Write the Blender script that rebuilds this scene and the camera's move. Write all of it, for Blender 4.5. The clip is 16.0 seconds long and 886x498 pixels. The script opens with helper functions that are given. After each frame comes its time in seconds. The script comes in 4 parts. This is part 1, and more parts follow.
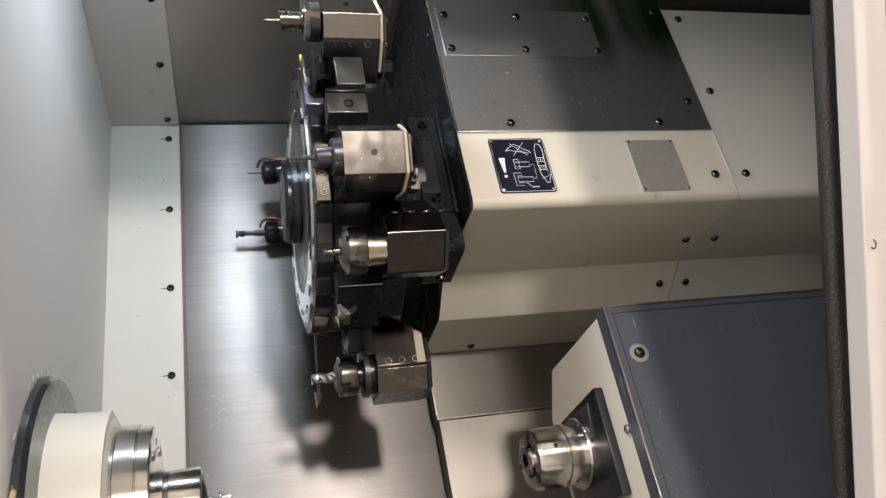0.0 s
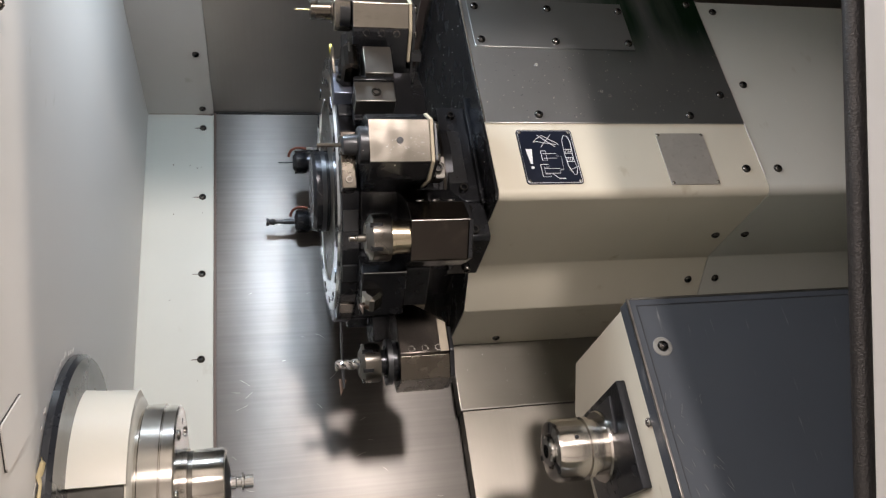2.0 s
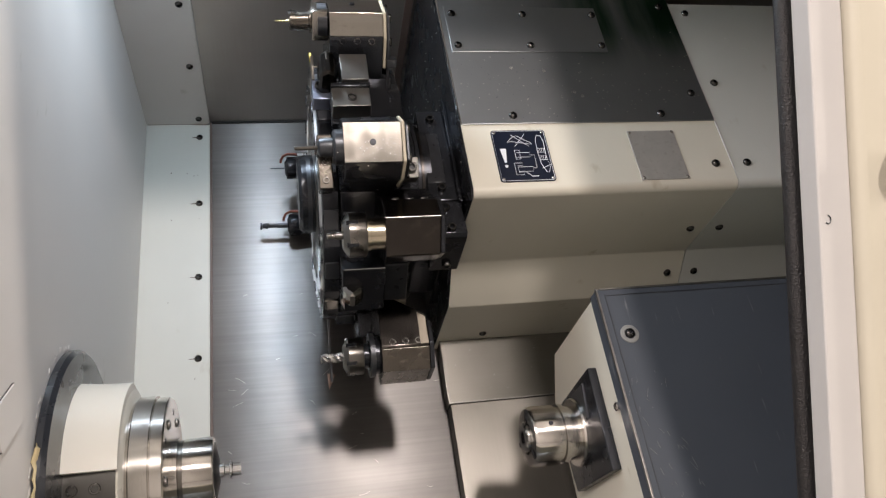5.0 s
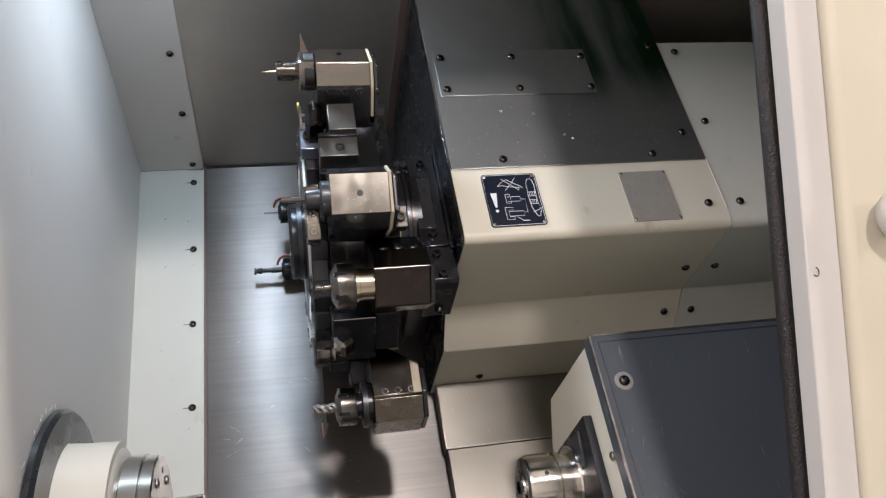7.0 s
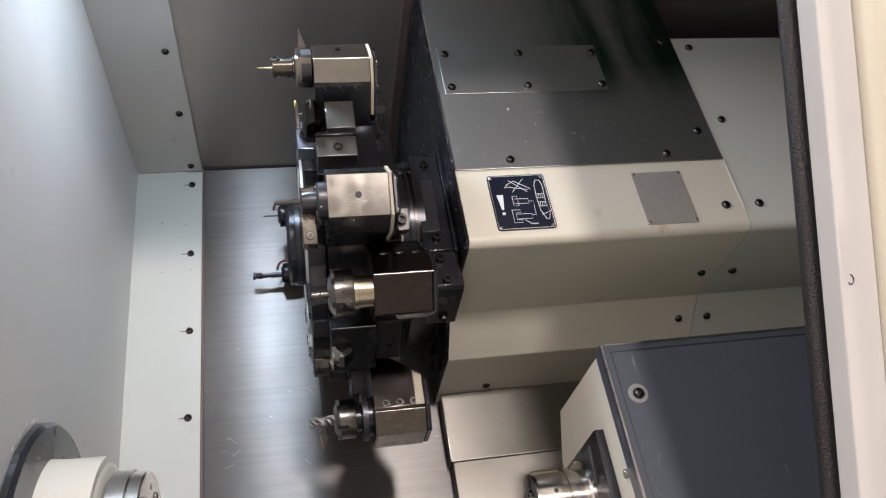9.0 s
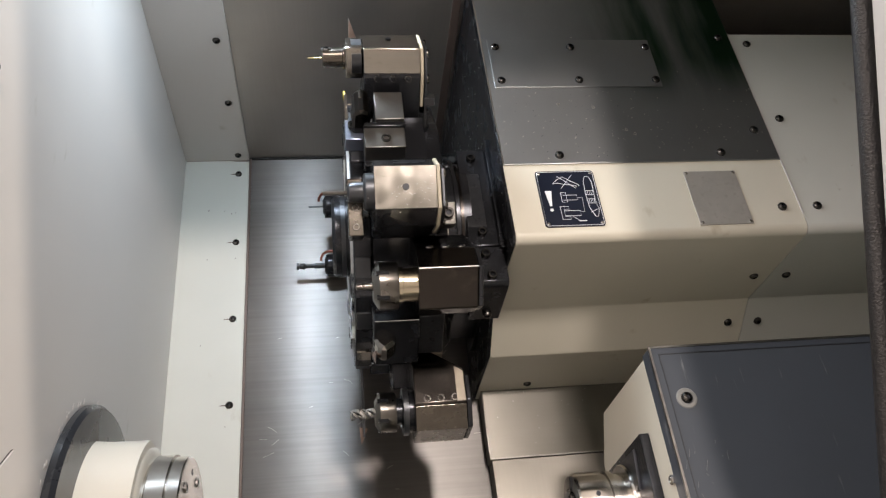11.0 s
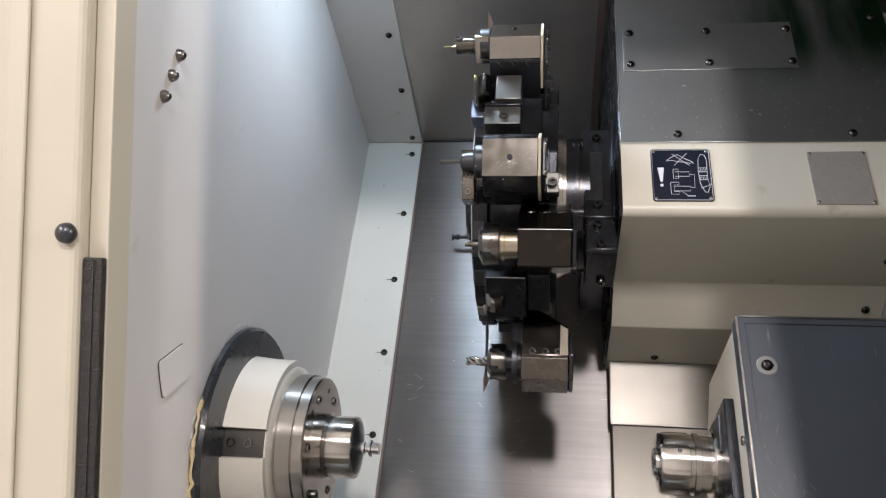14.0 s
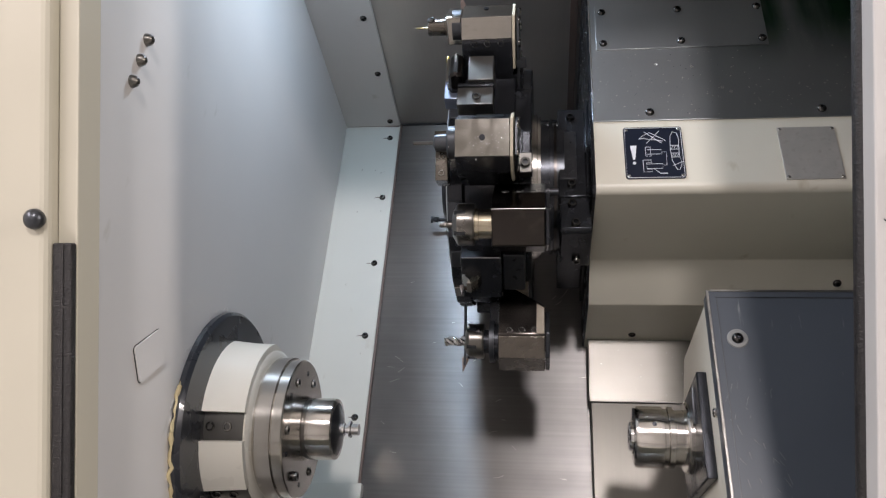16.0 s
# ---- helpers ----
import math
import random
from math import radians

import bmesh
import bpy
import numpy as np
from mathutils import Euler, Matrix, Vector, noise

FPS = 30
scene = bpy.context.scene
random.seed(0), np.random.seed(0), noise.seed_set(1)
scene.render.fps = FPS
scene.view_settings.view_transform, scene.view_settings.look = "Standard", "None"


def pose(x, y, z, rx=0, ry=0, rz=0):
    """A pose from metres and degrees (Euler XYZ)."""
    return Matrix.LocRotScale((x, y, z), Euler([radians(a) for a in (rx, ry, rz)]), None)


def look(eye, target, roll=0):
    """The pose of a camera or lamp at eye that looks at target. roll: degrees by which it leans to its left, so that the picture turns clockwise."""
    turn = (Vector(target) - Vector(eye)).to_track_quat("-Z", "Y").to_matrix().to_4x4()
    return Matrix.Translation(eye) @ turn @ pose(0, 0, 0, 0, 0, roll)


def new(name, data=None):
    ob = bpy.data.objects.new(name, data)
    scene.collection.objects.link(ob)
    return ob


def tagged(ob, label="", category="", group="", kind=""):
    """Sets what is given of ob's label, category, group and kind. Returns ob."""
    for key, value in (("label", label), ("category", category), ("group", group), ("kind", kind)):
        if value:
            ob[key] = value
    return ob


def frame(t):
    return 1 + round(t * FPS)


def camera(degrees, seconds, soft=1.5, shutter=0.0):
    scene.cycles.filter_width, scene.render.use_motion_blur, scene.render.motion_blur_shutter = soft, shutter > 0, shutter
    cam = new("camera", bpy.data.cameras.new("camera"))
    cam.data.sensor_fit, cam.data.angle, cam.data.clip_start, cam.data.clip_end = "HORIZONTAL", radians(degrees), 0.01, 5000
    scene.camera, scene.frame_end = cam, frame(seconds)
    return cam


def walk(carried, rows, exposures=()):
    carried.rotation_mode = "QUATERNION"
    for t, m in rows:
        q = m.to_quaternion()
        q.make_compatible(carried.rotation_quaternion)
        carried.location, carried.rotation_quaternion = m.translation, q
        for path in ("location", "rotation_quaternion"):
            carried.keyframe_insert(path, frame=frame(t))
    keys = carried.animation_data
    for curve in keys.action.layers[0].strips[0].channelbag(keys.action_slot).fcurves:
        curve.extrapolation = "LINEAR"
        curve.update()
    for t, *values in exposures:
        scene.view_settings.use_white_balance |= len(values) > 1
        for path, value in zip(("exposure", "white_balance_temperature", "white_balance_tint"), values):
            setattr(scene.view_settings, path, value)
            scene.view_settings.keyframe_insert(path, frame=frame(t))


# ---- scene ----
cam = camera(59.50, 16.0, soft=1.25)
# seconds, place, turn (degrees)
PATH = [
    (0, 0.0795, -1.2689, 1.3795, 89.466, 2.828, -15.637),
    (0.5, 0.0808, -1.2749, 1.3759, 89.540, 2.508, -14.737),
    (1, 0.0830, -1.2799, 1.3756, 89.606, 2.152, -13.986),
    (1.5, 0.0856, -1.2784, 1.3749, 89.557, 1.847, -13.468),
    (2, 0.0891, -1.2755, 1.3712, 89.309, 1.777, -13.060),
    (2.5, 0.0921, -1.2816, 1.3640, 89.093, 1.775, -13.048),
    (3, 0.0980, -1.2978, 1.3567, 89.012, 1.889, -12.944),
    (3.5, 0.1083, -1.3180, 1.3507, 88.910, 2.063, -12.636),
    (6, 0.1309, -1.3252, 1.3706, 91.090, 3.609, -11.744),
    (6.5, 0.1380, -1.3258, 1.3789, 91.563, 3.923, -11.698),
    (7, 0.1419, -1.3213, 1.3797, 91.920, 4.056, -11.561),
    (7.5, 0.1487, -1.3168, 1.3849, 91.956, 4.148, -11.483),
    (8, 0.1533, -1.3062, 1.3857, 92.113, 3.956, -11.225),
    (8.5, 0.1572, -1.2908, 1.3830, 92.203, 4.000, -11.010),
    (11, 0.1514, -1.2672, 1.3820, 92.044, 2.381, -8.052),
    (11.5, 0.1593, -1.2876, 1.3839, 92.052, 1.167, -4.740),
    (12, 0.2079, -1.3210, 1.3745, 92.317, -0.116, -0.422),
    (12.5, 0.2351, -1.3537, 1.3601, 92.515, -1.013, 3.117),
    (13, 0.2586, -1.3634, 1.3525, 92.394, -1.438, 6.142),
    (13.5, 0.2719, -1.3676, 1.3422, 92.153, -1.367, 7.967),
    (14, 0.2790, -1.3728, 1.3374, 92.024, -1.055, 8.379),
    (14.5, 0.2820, -1.3773, 1.3347, 91.977, -0.653, 8.289),
    (15, 0.2900, -1.3774, 1.3336, 91.805, -0.335, 7.908),
    (15.5, 0.2933, -1.3764, 1.3314, 91.415, -0.103, 7.623),
    (16, 0.2938, -1.3760, 1.3318, 90.984, 0.056, 7.468),
]
walk(cam, [(t, pose(*p)) for t, *p in PATH], exposures=[(0.0, 0.14, 6900, 10), (3.5, 0.06, 6850, 10), (6.0, 0.0, 6600, 10), (8.5, 0.06, 6550, 10), (11.0, 0.15, 6950, 10), (12.0, 0.16, 6900, 10), (13.5, 0.01, 6500, 10), (14.5, 0.0, 6350, 10), (15.5, -0.11, 6300, 10), (16.0, -0.14, 6250, 10)])

# the machine's own frame: x along the spindles, y into the slanted bed, z up along it
BED = pose(0, 0, 1.25, -30, 0, 0)
# where the turret carriage stands in that frame
CARRIAGE = Vector((-0.015, 0.0, 0.0155))

# ---- light ----
world = bpy.data.worlds.new("world")
scene.world = world
world.use_nodes = True
world.node_tree.nodes["Background"].inputs[0].default_value = (0.9, 0.95, 1.0, 1)
world.node_tree.nodes["Background"].inputs[1].default_value = 0.05


def area(name, m, power, sx, sy, colour, spread=180):
    d = bpy.data.lights.new(name, "AREA")
    d.shape, d.size, d.size_y, d.energy, d.color, d.spread = "RECTANGLE", sx, sy, power, colour, radians(spread)
    ob = new(name, d)
    ob.matrix_world = m
    return ob


# the machine's work lamp under the top of the enclosure, the lamps of the workshop, and an added fill light
area("work_lamp_light", BED @ look((0.10, -0.66, 0.34), (0.17, -0.36, -0.24)), 2.6, 0.06, 0.05, (0.70, 0.84, 1.0))
area("shop_lamp_front", look((0.62, -3.4, 3.3), (0.3, -0.5, 1.4)), 72.0, 0.22, 0.30, (1.0, 0.90, 0.865))
# unseen fill, added to raise the ambient light inside the machine
area("shop_fill_left", look((-2.2, -3.2, 3.5), (-2.2, -3.2, 0.0)), 180.0, 0.16, 2.6, (1.0, 0.895, 0.90))
area("shop_tube_right", look((3.2, -1.80, 2.3), (-0.1, -0.75, 1.3)), 44.0, 0.16, 0.5, (1.0, 0.89, 0.82))

# ---- materials ----
def mat(name, colour, rough=0.5, metal=0.0, vary=0.08, scale=12.0, bump=0.0, bump_scale=300.0, stretch=None, rough_vary=0.1, coat=0.0, stain=None, spec=0.5, random_tint=0.0, aniso=0.0, along=0.0, zone=()):
    """Principled surface with broad and fine variation; stretch: grain drawn out along an axis of the object."""
    m = bpy.data.materials.new(name)
    m.use_nodes = True
    nt = m.node_tree
    n, l = nt.nodes, nt.links
    b = n["Principled BSDF"]
    b.inputs["Metallic"].default_value = metal
    b.inputs["Specular IOR Level"].default_value = spec
    b.inputs["Coat Weight"].default_value = coat
    if aniso:
        tg = n.new("ShaderNodeTangent")
        tg.direction_type = "UV_MAP"
        l.new(tg.outputs[0], b.inputs["Tangent"])
        b.inputs["Anisotropic"].default_value, b.inputs["Anisotropic Rotation"].default_value = aniso, along
    tc = n.new("ShaderNodeTexCoord")
    broad = n.new("ShaderNodeTexNoise")
    broad.inputs["Scale"].default_value, broad.inputs["Detail"].default_value = scale, 5
    l.new(tc.outputs["Object"], broad.inputs["Vector"])
    fine = n.new("ShaderNodeTexNoise")
    fine.inputs["Scale"].default_value, fine.inputs["Detail"].default_value = bump_scale, 3
    if stretch:
        mp = n.new("ShaderNodeMapping")
        mp.inputs["Scale"].default_value = stretch
        l.new(tc.outputs["Object"], mp.inputs["Vector"])
        l.new(mp.outputs["Vector"], fine.inputs["Vector"])
    else:
        l.new(tc.outputs["Object"], fine.inputs["Vector"])

    def mix(a, c, fac, kind="MIX"):
        x = n.new("ShaderNodeMix")
        x.data_type, x.blend_type = "RGBA", kind
        for key, value in ((6, a), (7, c)):
            if isinstance(value, tuple):
                x.inputs[key].default_value = (*value, 1)
            else:
                l.new(value, x.inputs[key])
        if isinstance(fac, float):
            x.inputs[0].default_value = fac
        else:
            l.new(fac, x.inputs[0])
        return x.outputs[2]

    dark = tuple(c * (1 - vary * 2) for c in colour)
    light = tuple(min(1, c * (1 + vary)) for c in colour)
    col = mix(dark, light, broad.outputs["Fac"])
    if vary:
        col = mix(col, dark, _scaled(nt, fine.outputs["Fac"], vary * 1.5, 0.0))
    if stain:
        tint, where, low, high, drawn = stain
        sn = n.new("ShaderNodeTexNoise")
        sn.inputs["Scale"].default_value, sn.inputs["Detail"].default_value = where, 6
        mp2 = n.new("ShaderNodeMapping")
        mp2.inputs["Scale"].default_value = drawn
        l.new(tc.outputs["Object"], mp2.inputs["Vector"])
        l.new(mp2.outputs["Vector"], sn.inputs["Vector"])
        mr = n.new("ShaderNodeMapRange")
        mr.inputs[1].default_value, mr.inputs[2].default_value = low, high
        l.new(sn.outputs["Fac"], mr.inputs[0])
        amount = mr.outputs[0]
        if zone:
            sep = n.new("ShaderNodeSeparateXYZ")
            l.new(tc.outputs["Object"], sep.inputs[0])
            for axis, edge0, edge1 in zone:
                zr = n.new("ShaderNodeMapRange")
                zr.interpolation_type = "SMOOTHSTEP"
                zr.inputs[1].default_value, zr.inputs[2].default_value = edge0, edge1
                l.new(sep.outputs[axis], zr.inputs[0])
                mu = n.new("ShaderNodeMath")
                mu.operation = "MULTIPLY"
                l.new(amount, mu.inputs[0])
                l.new(zr.outputs[0], mu.inputs[1])
                amount = mu.outputs[0]
        col = mix(col, tint, amount)
    if random_tint:
        oi = n.new("ShaderNodeObjectInfo")
        col = mix(col, tuple(c * (1 - random_tint) for c in colour), oi.outputs["Random"])
    l.new(col, b.inputs["Base Color"])
    rr = n.new("ShaderNodeMapRange")
    rr.inputs[3].default_value, rr.inputs[4].default_value = max(0.02, rough - rough_vary), min(1, rough + rough_vary)
    l.new((fine if stretch else broad).outputs["Fac"], rr.inputs[0])
    l.new(rr.outputs[0], b.inputs["Roughness"])
    if bump:
        bp = n.new("ShaderNodeBump")
        bp.inputs["Strength"].default_value, bp.inputs["Distance"].default_value = bump, 0.001
        l.new(fine.outputs["Fac"], bp.inputs["Height"])
        l.new(bp.outputs["Normal"], b.inputs["Normal"])
    return m


def _scaled(nt, socket, by, add):
    x = nt.nodes.new("ShaderNodeMath")
    x.operation = "MULTIPLY_ADD"
    x.inputs[1].default_value, x.inputs[2].default_value = by, add
    nt.links.new(socket, x.inputs[0])
    return x.outputs[0]


M_WALL = mat("grey_white_paint", (0.675, 0.655, 0.635), 0.42, vary=0.03, bump=0.05, bump_scale=500, stain=((0.46, 0.44, 0.38), 26, 0.71, 0.84, (1, 1, 0.4)))
M_CREAM = mat("cream_paint", (0.66, 0.635, 0.54), 0.36, vary=0.04, bump=0.06, bump_scale=450, stain=((0.44, 0.39, 0.28), 30, 0.68, 0.82, (1, 1, 0.5)))
M_PAD = mat("cream_enamel", (0.74, 0.71, 0.63), 0.3, vary=0.03, bump=0.08, bump_scale=160, coat=0.2)
M_DOOR = mat("warm_cream_paint", (0.52, 0.488, 0.395), 0.4, vary=0.03, bump=0.05, bump_scale=400)
M_DOORGREY = mat("pale_door_paint", (0.52, 0.51, 0.495), 0.45, vary=0.03, bump=0.05, bump_scale=400)
M_SHEET = mat("brushed_stainless", (0.238, 0.230, 0.224), 0.41, 1.0, vary=0.30, scale=6, bump=0.03, bump_scale=190, stretch=(0.022, 1, 1.3), rough_vary=0.06, aniso=0.9, along=0.25)
M_SHEETV = mat("brushed_stainless_upright", (0.28, 0.265, 0.24), 0.40, 0.95, vary=0.16, scale=8, bump=0.03, bump_scale=260, stretch=(1.3, 1, 0.02), rough_vary=0.06, aniso=0.4)
M_LOWSHEET = mat("dull_stainless", (0.30, 0.285, 0.26), 0.35, 0.95, vary=0.12, scale=14, bump=0.03, bump_scale=300, stretch=(0.03, 1, 1.2), rough_vary=0.06, aniso=0.75, along=0.25)
M_OLDSTEEL = mat("browned_bright_steel", (0.155, 0.14, 0.122), 0.26, 1.0, vary=0.12, scale=60, bump=0.04, bump_scale=500)
M_COVER = mat("oily_stainless", (0.385, 0.405, 0.415), 0.39, 0.92, vary=0.08, scale=14, bump=0.012, bump_scale=420, rough_vary=0.06, stretch=(1, 1, 0.25),
              stain=((0.022, 0.070, 0.034), 6.0, 0.36, 0.60, (2.2, 1, 0.35)), zone=((2, 0.10, 0.21), (0, 0.49, 0.60)))
M_PATCH = mat("cover_stainless", (0.395, 0.415, 0.425), 0.38, 0.92, vary=0.08, scale=14, bump=0.02, bump_scale=420, rough_vary=0.07)
M_DARKSHEET = mat("dull_dark_stainless", (0.44, 0.41, 0.38), 0.38, 0.72, vary=0.14, scale=7, bump=0.05, bump_scale=300, stretch=(1, 0.03, 1), rough_vary=0.08)
M_BLACK = mat("black_oxide_steel", (0.046, 0.049, 0.057), 0.25, 0.75, vary=0.2, scale=40, bump=0.06, bump_scale=500, rough_vary=0.12)
M_CAST = mat("black_cast_iron", (0.04, 0.042, 0.047), 0.30, 0.5, vary=0.3, scale=90, bump=0.9, bump_scale=260)
M_BLUESTEEL = mat("blue_grey_steel", (0.28, 0.32, 0.42), 0.3, 0.8, vary=0.08, scale=40)
M_FLANGE = mat("grey_green_paint", (0.585, 0.60, 0.56), 0.4, vary=0.03, bump=0.05, bump_scale=450, stain=((0.42, 0.40, 0.34), 30, 0.68, 0.82, (1, 1, 0.5)))
M_SEAM = mat("brown_seam", (0.14, 0.10, 0.085), 0.5, vary=0.15, scale=30)
M_GREYSTEEL = mat("dark_grey_steel", (0.085, 0.09, 0.10), 0.36, 0.8, vary=0.15, scale=40, bump=0.04, bump_scale=400)
M_HOLDER = mat("ground_holder_steel", (0.37, 0.35, 0.32), 0.16, 1.0, vary=0.06, scale=90, bump=0.03, bump_scale=900, rough_vary=0.08, stain=((0.29, 0.27, 0.24), 220, 0.60, 0.80, (0.3, 1, 1)))
M_CLAMP = mat("dull_ground_steel", (0.165, 0.16, 0.15), 0.36, 0.85, vary=0.12, scale=80, bump=0.04, bump_scale=500, rough_vary=0.08)
M_DARKHOLDER = mat("browned_holder_steel", (0.052, 0.046, 0.042), 0.22, 1.0, vary=0.08, scale=40, bump=0.04, bump_scale=500, stain=((0.09, 0.08, 0.07), 50, 0.55, 0.8, (1, 1, 1)))
M_SCREW = mat("bright_screw_steel", (0.30, 0.29, 0.275), 0.24, 1.0, vary=0.08, scale=200, random_tint=0.5)
M_NUT = mat("nut_steel", (0.235, 0.222, 0.205), 0.30, 1.0, vary=0.10, scale=60, bump=0.03, bump_scale=600, aniso=0.6, along=0.25)
M_STEEL = mat("turned_steel", (0.66, 0.63, 0.59), 0.20, 1.0, vary=0.06, scale=30, bump=0.03, bump_scale=700, stretch=(1.5, 0.05, 0.05), rough_vary=0.06, aniso=0.75, along=0.25)
M_NECK = mat("straw_steel", (0.52, 0.46, 0.35), 0.22, 1.0, vary=0.06, scale=30, bump=0.05, bump_scale=700, stretch=(1.5, 0.05, 0.05), rough_vary=0.08)
M_CHROME = mat("bright_steel", (0.75, 0.75, 0.75), 0.12, 1.0, vary=0.04, scale=60)
M_BOLT = mat("black_bolt_steel", (0.12, 0.115, 0.11), 0.26, 1.0, vary=0.15, scale=200, random_tint=0.4)
M_SLATE = mat("slate_grey_paint", (0.054, 0.064, 0.080), 0.34, vary=0.08, scale=9, bump=0.04, bump_scale=500, stain=((0.20, 0.21, 0.22), 60, 0.66, 0.78, (3, 1, 0.25)))
M_RUBBER = mat("black_sponge_rubber", (0.022, 0.02, 0.02), 0.40, vary=0.3, scale=260, bump=1.0, bump_scale=560)
M_GASKET = mat("ivory_gasket", (0.52, 0.47, 0.36), 0.55, vary=0.08)
M_PLATE = mat("label_navy", (0.008, 0.012, 0.025), 0.3, vary=0.1)
M_MARK = mat("label_white", (0.75, 0.77, 0.8), 0.5, vary=0.02)
M_BLANK = mat("worn_aluminium", (0.50, 0.485, 0.45), 0.5, 0.5, vary=0.1, scale=60, bump=0.1, bump_scale=800, stain=((0.40, 0.38, 0.34), 140, 0.55, 0.78, (1, 1, 1)))
M_RING = mat("dark_ring_paint", (0.032, 0.035, 0.042), 0.28, 0.2, vary=0.1, scale=30, coat=0.3)
M_SEALANT = mat("yellowed_sealant", (0.62, 0.52, 0.30), 0.5, vary=0.12, scale=80, bump=0.4, bump_scale=150)
M_COPPER = mat("copper_tube", (0.20, 0.07, 0.05), 0.3, 0.8, vary=0.1)
M_BRASS = mat("brass_tip", (0.42, 0.34, 0.18), 0.25, 1.0, vary=0.05)
M_YELLOW = mat("yellow_insert", (0.60, 0.50, 0.05), 0.4, vary=0.05)
M_CARBIDE = mat("bronzed_carbide", (0.26, 0.19, 0.16), 0.4, 0.7, vary=0.1)
# near-black that carries the shade of the gap above the side cover
M_VOID = mat("gap_shade_black", (0.02, 0.02, 0.019), 0.6, vary=0.1)
# surfaces of the unseen room, kept pale so that they bounce light
M_ROOM = mat("shop_bounce_paint", (0.76, 0.75, 0.72), 0.7, vary=0.05, scale=2)
M_ROOMFLOOR = mat("shop_floor_concrete", (0.40, 0.39, 0.37), 0.6, vary=0.12, scale=4, bump=0.2, bump_scale=60)
# for bare worn edges, and for strips that imitate edge highlights
M_EDGE = mat("worn_and_glint_edge_steel", (0.40, 0.385, 0.36), 0.33, 1.0, vary=0.25, scale=90, bump=0.05, bump_scale=300)
M_WASHER = mat("clear_nylon_washer", (0.20, 0.205, 0.20), 0.35, vary=0.12, scale=300)
M_TAN = mat("tan_oiled_steel", (0.30, 0.265, 0.215), 0.38, 0.6, vary=0.15, scale=70, bump=0.05, bump_scale=400)
M_CHIP = mat("metal_swarf", (0.75, 0.74, 0.7), 0.35, 1.0, vary=0.1)


# ---- mesh helpers (all in the machine's frame unless a matrix is given) ----
def mesh(name, bm, material, smooth=0.0):
    bmesh.ops.recalc_face_normals(bm, faces=bm.faces)
    round_uv = bm.loops.layers.uv.get("uv")
    uv = round_uv or bm.loops.layers.uv.new("uv")
    for f in () if round_uv else bm.faces:
        n = f.normal
        for c in f.loops:
            x, y, z = c.vert.co
            c[uv].uv = (x, z) if abs(n.y) >= max(abs(n.x), abs(n.z)) else (x, y) if abs(n.z) >= abs(n.x) else (y, z)
    me = bpy.data.meshes.new(name)
    if smooth:
        for f in bm.faces:
            f.smooth = True
        for e in bm.edges:
            if len(e.link_faces) == 2 and e.calc_face_angle(0) > radians(smooth):
                e.smooth = False
        # broad planes between narrow bevels stay flat
        for f in () if round_uv else bm.faces:
            size = f.calc_area()
            beside = [o for e in f.edges if e.smooth for o in e.link_faces if o is not f]
            if beside and all(o.calc_area() < 0.3 * size for o in beside):
                f.smooth = False
    bm.to_mesh(me)
    bm.free()
    me.materials.append(material)
    return me


def thing(name, label, category, at=(0, 0, 0), bm=None, material=None, smooth=0.0, kind="", group="", turn=None, base=None):
    ob = new(name, mesh(name, bm, material, smooth) if bm else None)
    ob.matrix_world = (BED if base is None else base) @ Matrix.Translation(at) @ (turn or Matrix())
    return tagged(ob, label, category, group, kind)


def part(name, bm, material, parent, label="", smooth=35.0, at=None):
    ob = new(name, mesh(name, bm, material, smooth))
    ob.parent = parent
    if at is not None:
        ob.matrix_basis = at
    return tagged(ob, label)


def share(name, me, parent, at, label=""):
    ob = new(name, me)
    ob.parent = parent
    ob.matrix_basis = at
    return tagged(ob, label)


def box(x0, x1, y0, y1, z0, z1, bevel=0.0, bm=None, seg=2):
    bm = bm or bmesh.new()
    vs = bmesh.ops.create_cube(bm, size=1)["verts"]
    bmesh.ops.transform(bm, verts=vs, matrix=Matrix.Translation(((x0 + x1) / 2, (y0 + y1) / 2, (z0 + z1) / 2)) @ Matrix.Diagonal((x1 - x0, y1 - y0, z1 - z0, 1)))
    if bevel:
        es = list({e for v in vs for e in v.link_edges})
        bmesh.ops.bevel(bm, geom=es, offset=bevel, segments=seg, affect="EDGES", profile=0.5)
    return bm


def prism(points, x0, x1, bevel=0.0, bm=None, seg=2, plane="yz"):
    """A polygon in the plane, drawn out along the third axis from x0 to x1."""
    bm = bm or bmesh.new()

    def put(a, b, c):
        return {"yz": (c, a, b), "xz": (a, c, b), "xy": (a, b, c)}[plane]
    lo = [bm.verts.new(put(a, b, x0)) for a, b in points]
    hi = [bm.verts.new(put(a, b, x1)) for a, b in points]
    fs = [bm.faces.new(lo), bm.faces.new(hi[::-1])]
    for i in range(len(lo)):
        j = (i + 1) % len(lo)
        fs.append(bm.faces.new((lo[i], hi[i], hi[j], lo[j])))
    if bevel:
        es = list({e for f in fs for e in f.edges})
        bmesh.ops.bevel(bm, geom=es, offset=bevel, segments=seg, affect="EDGES", profile=0.5)
    return bm


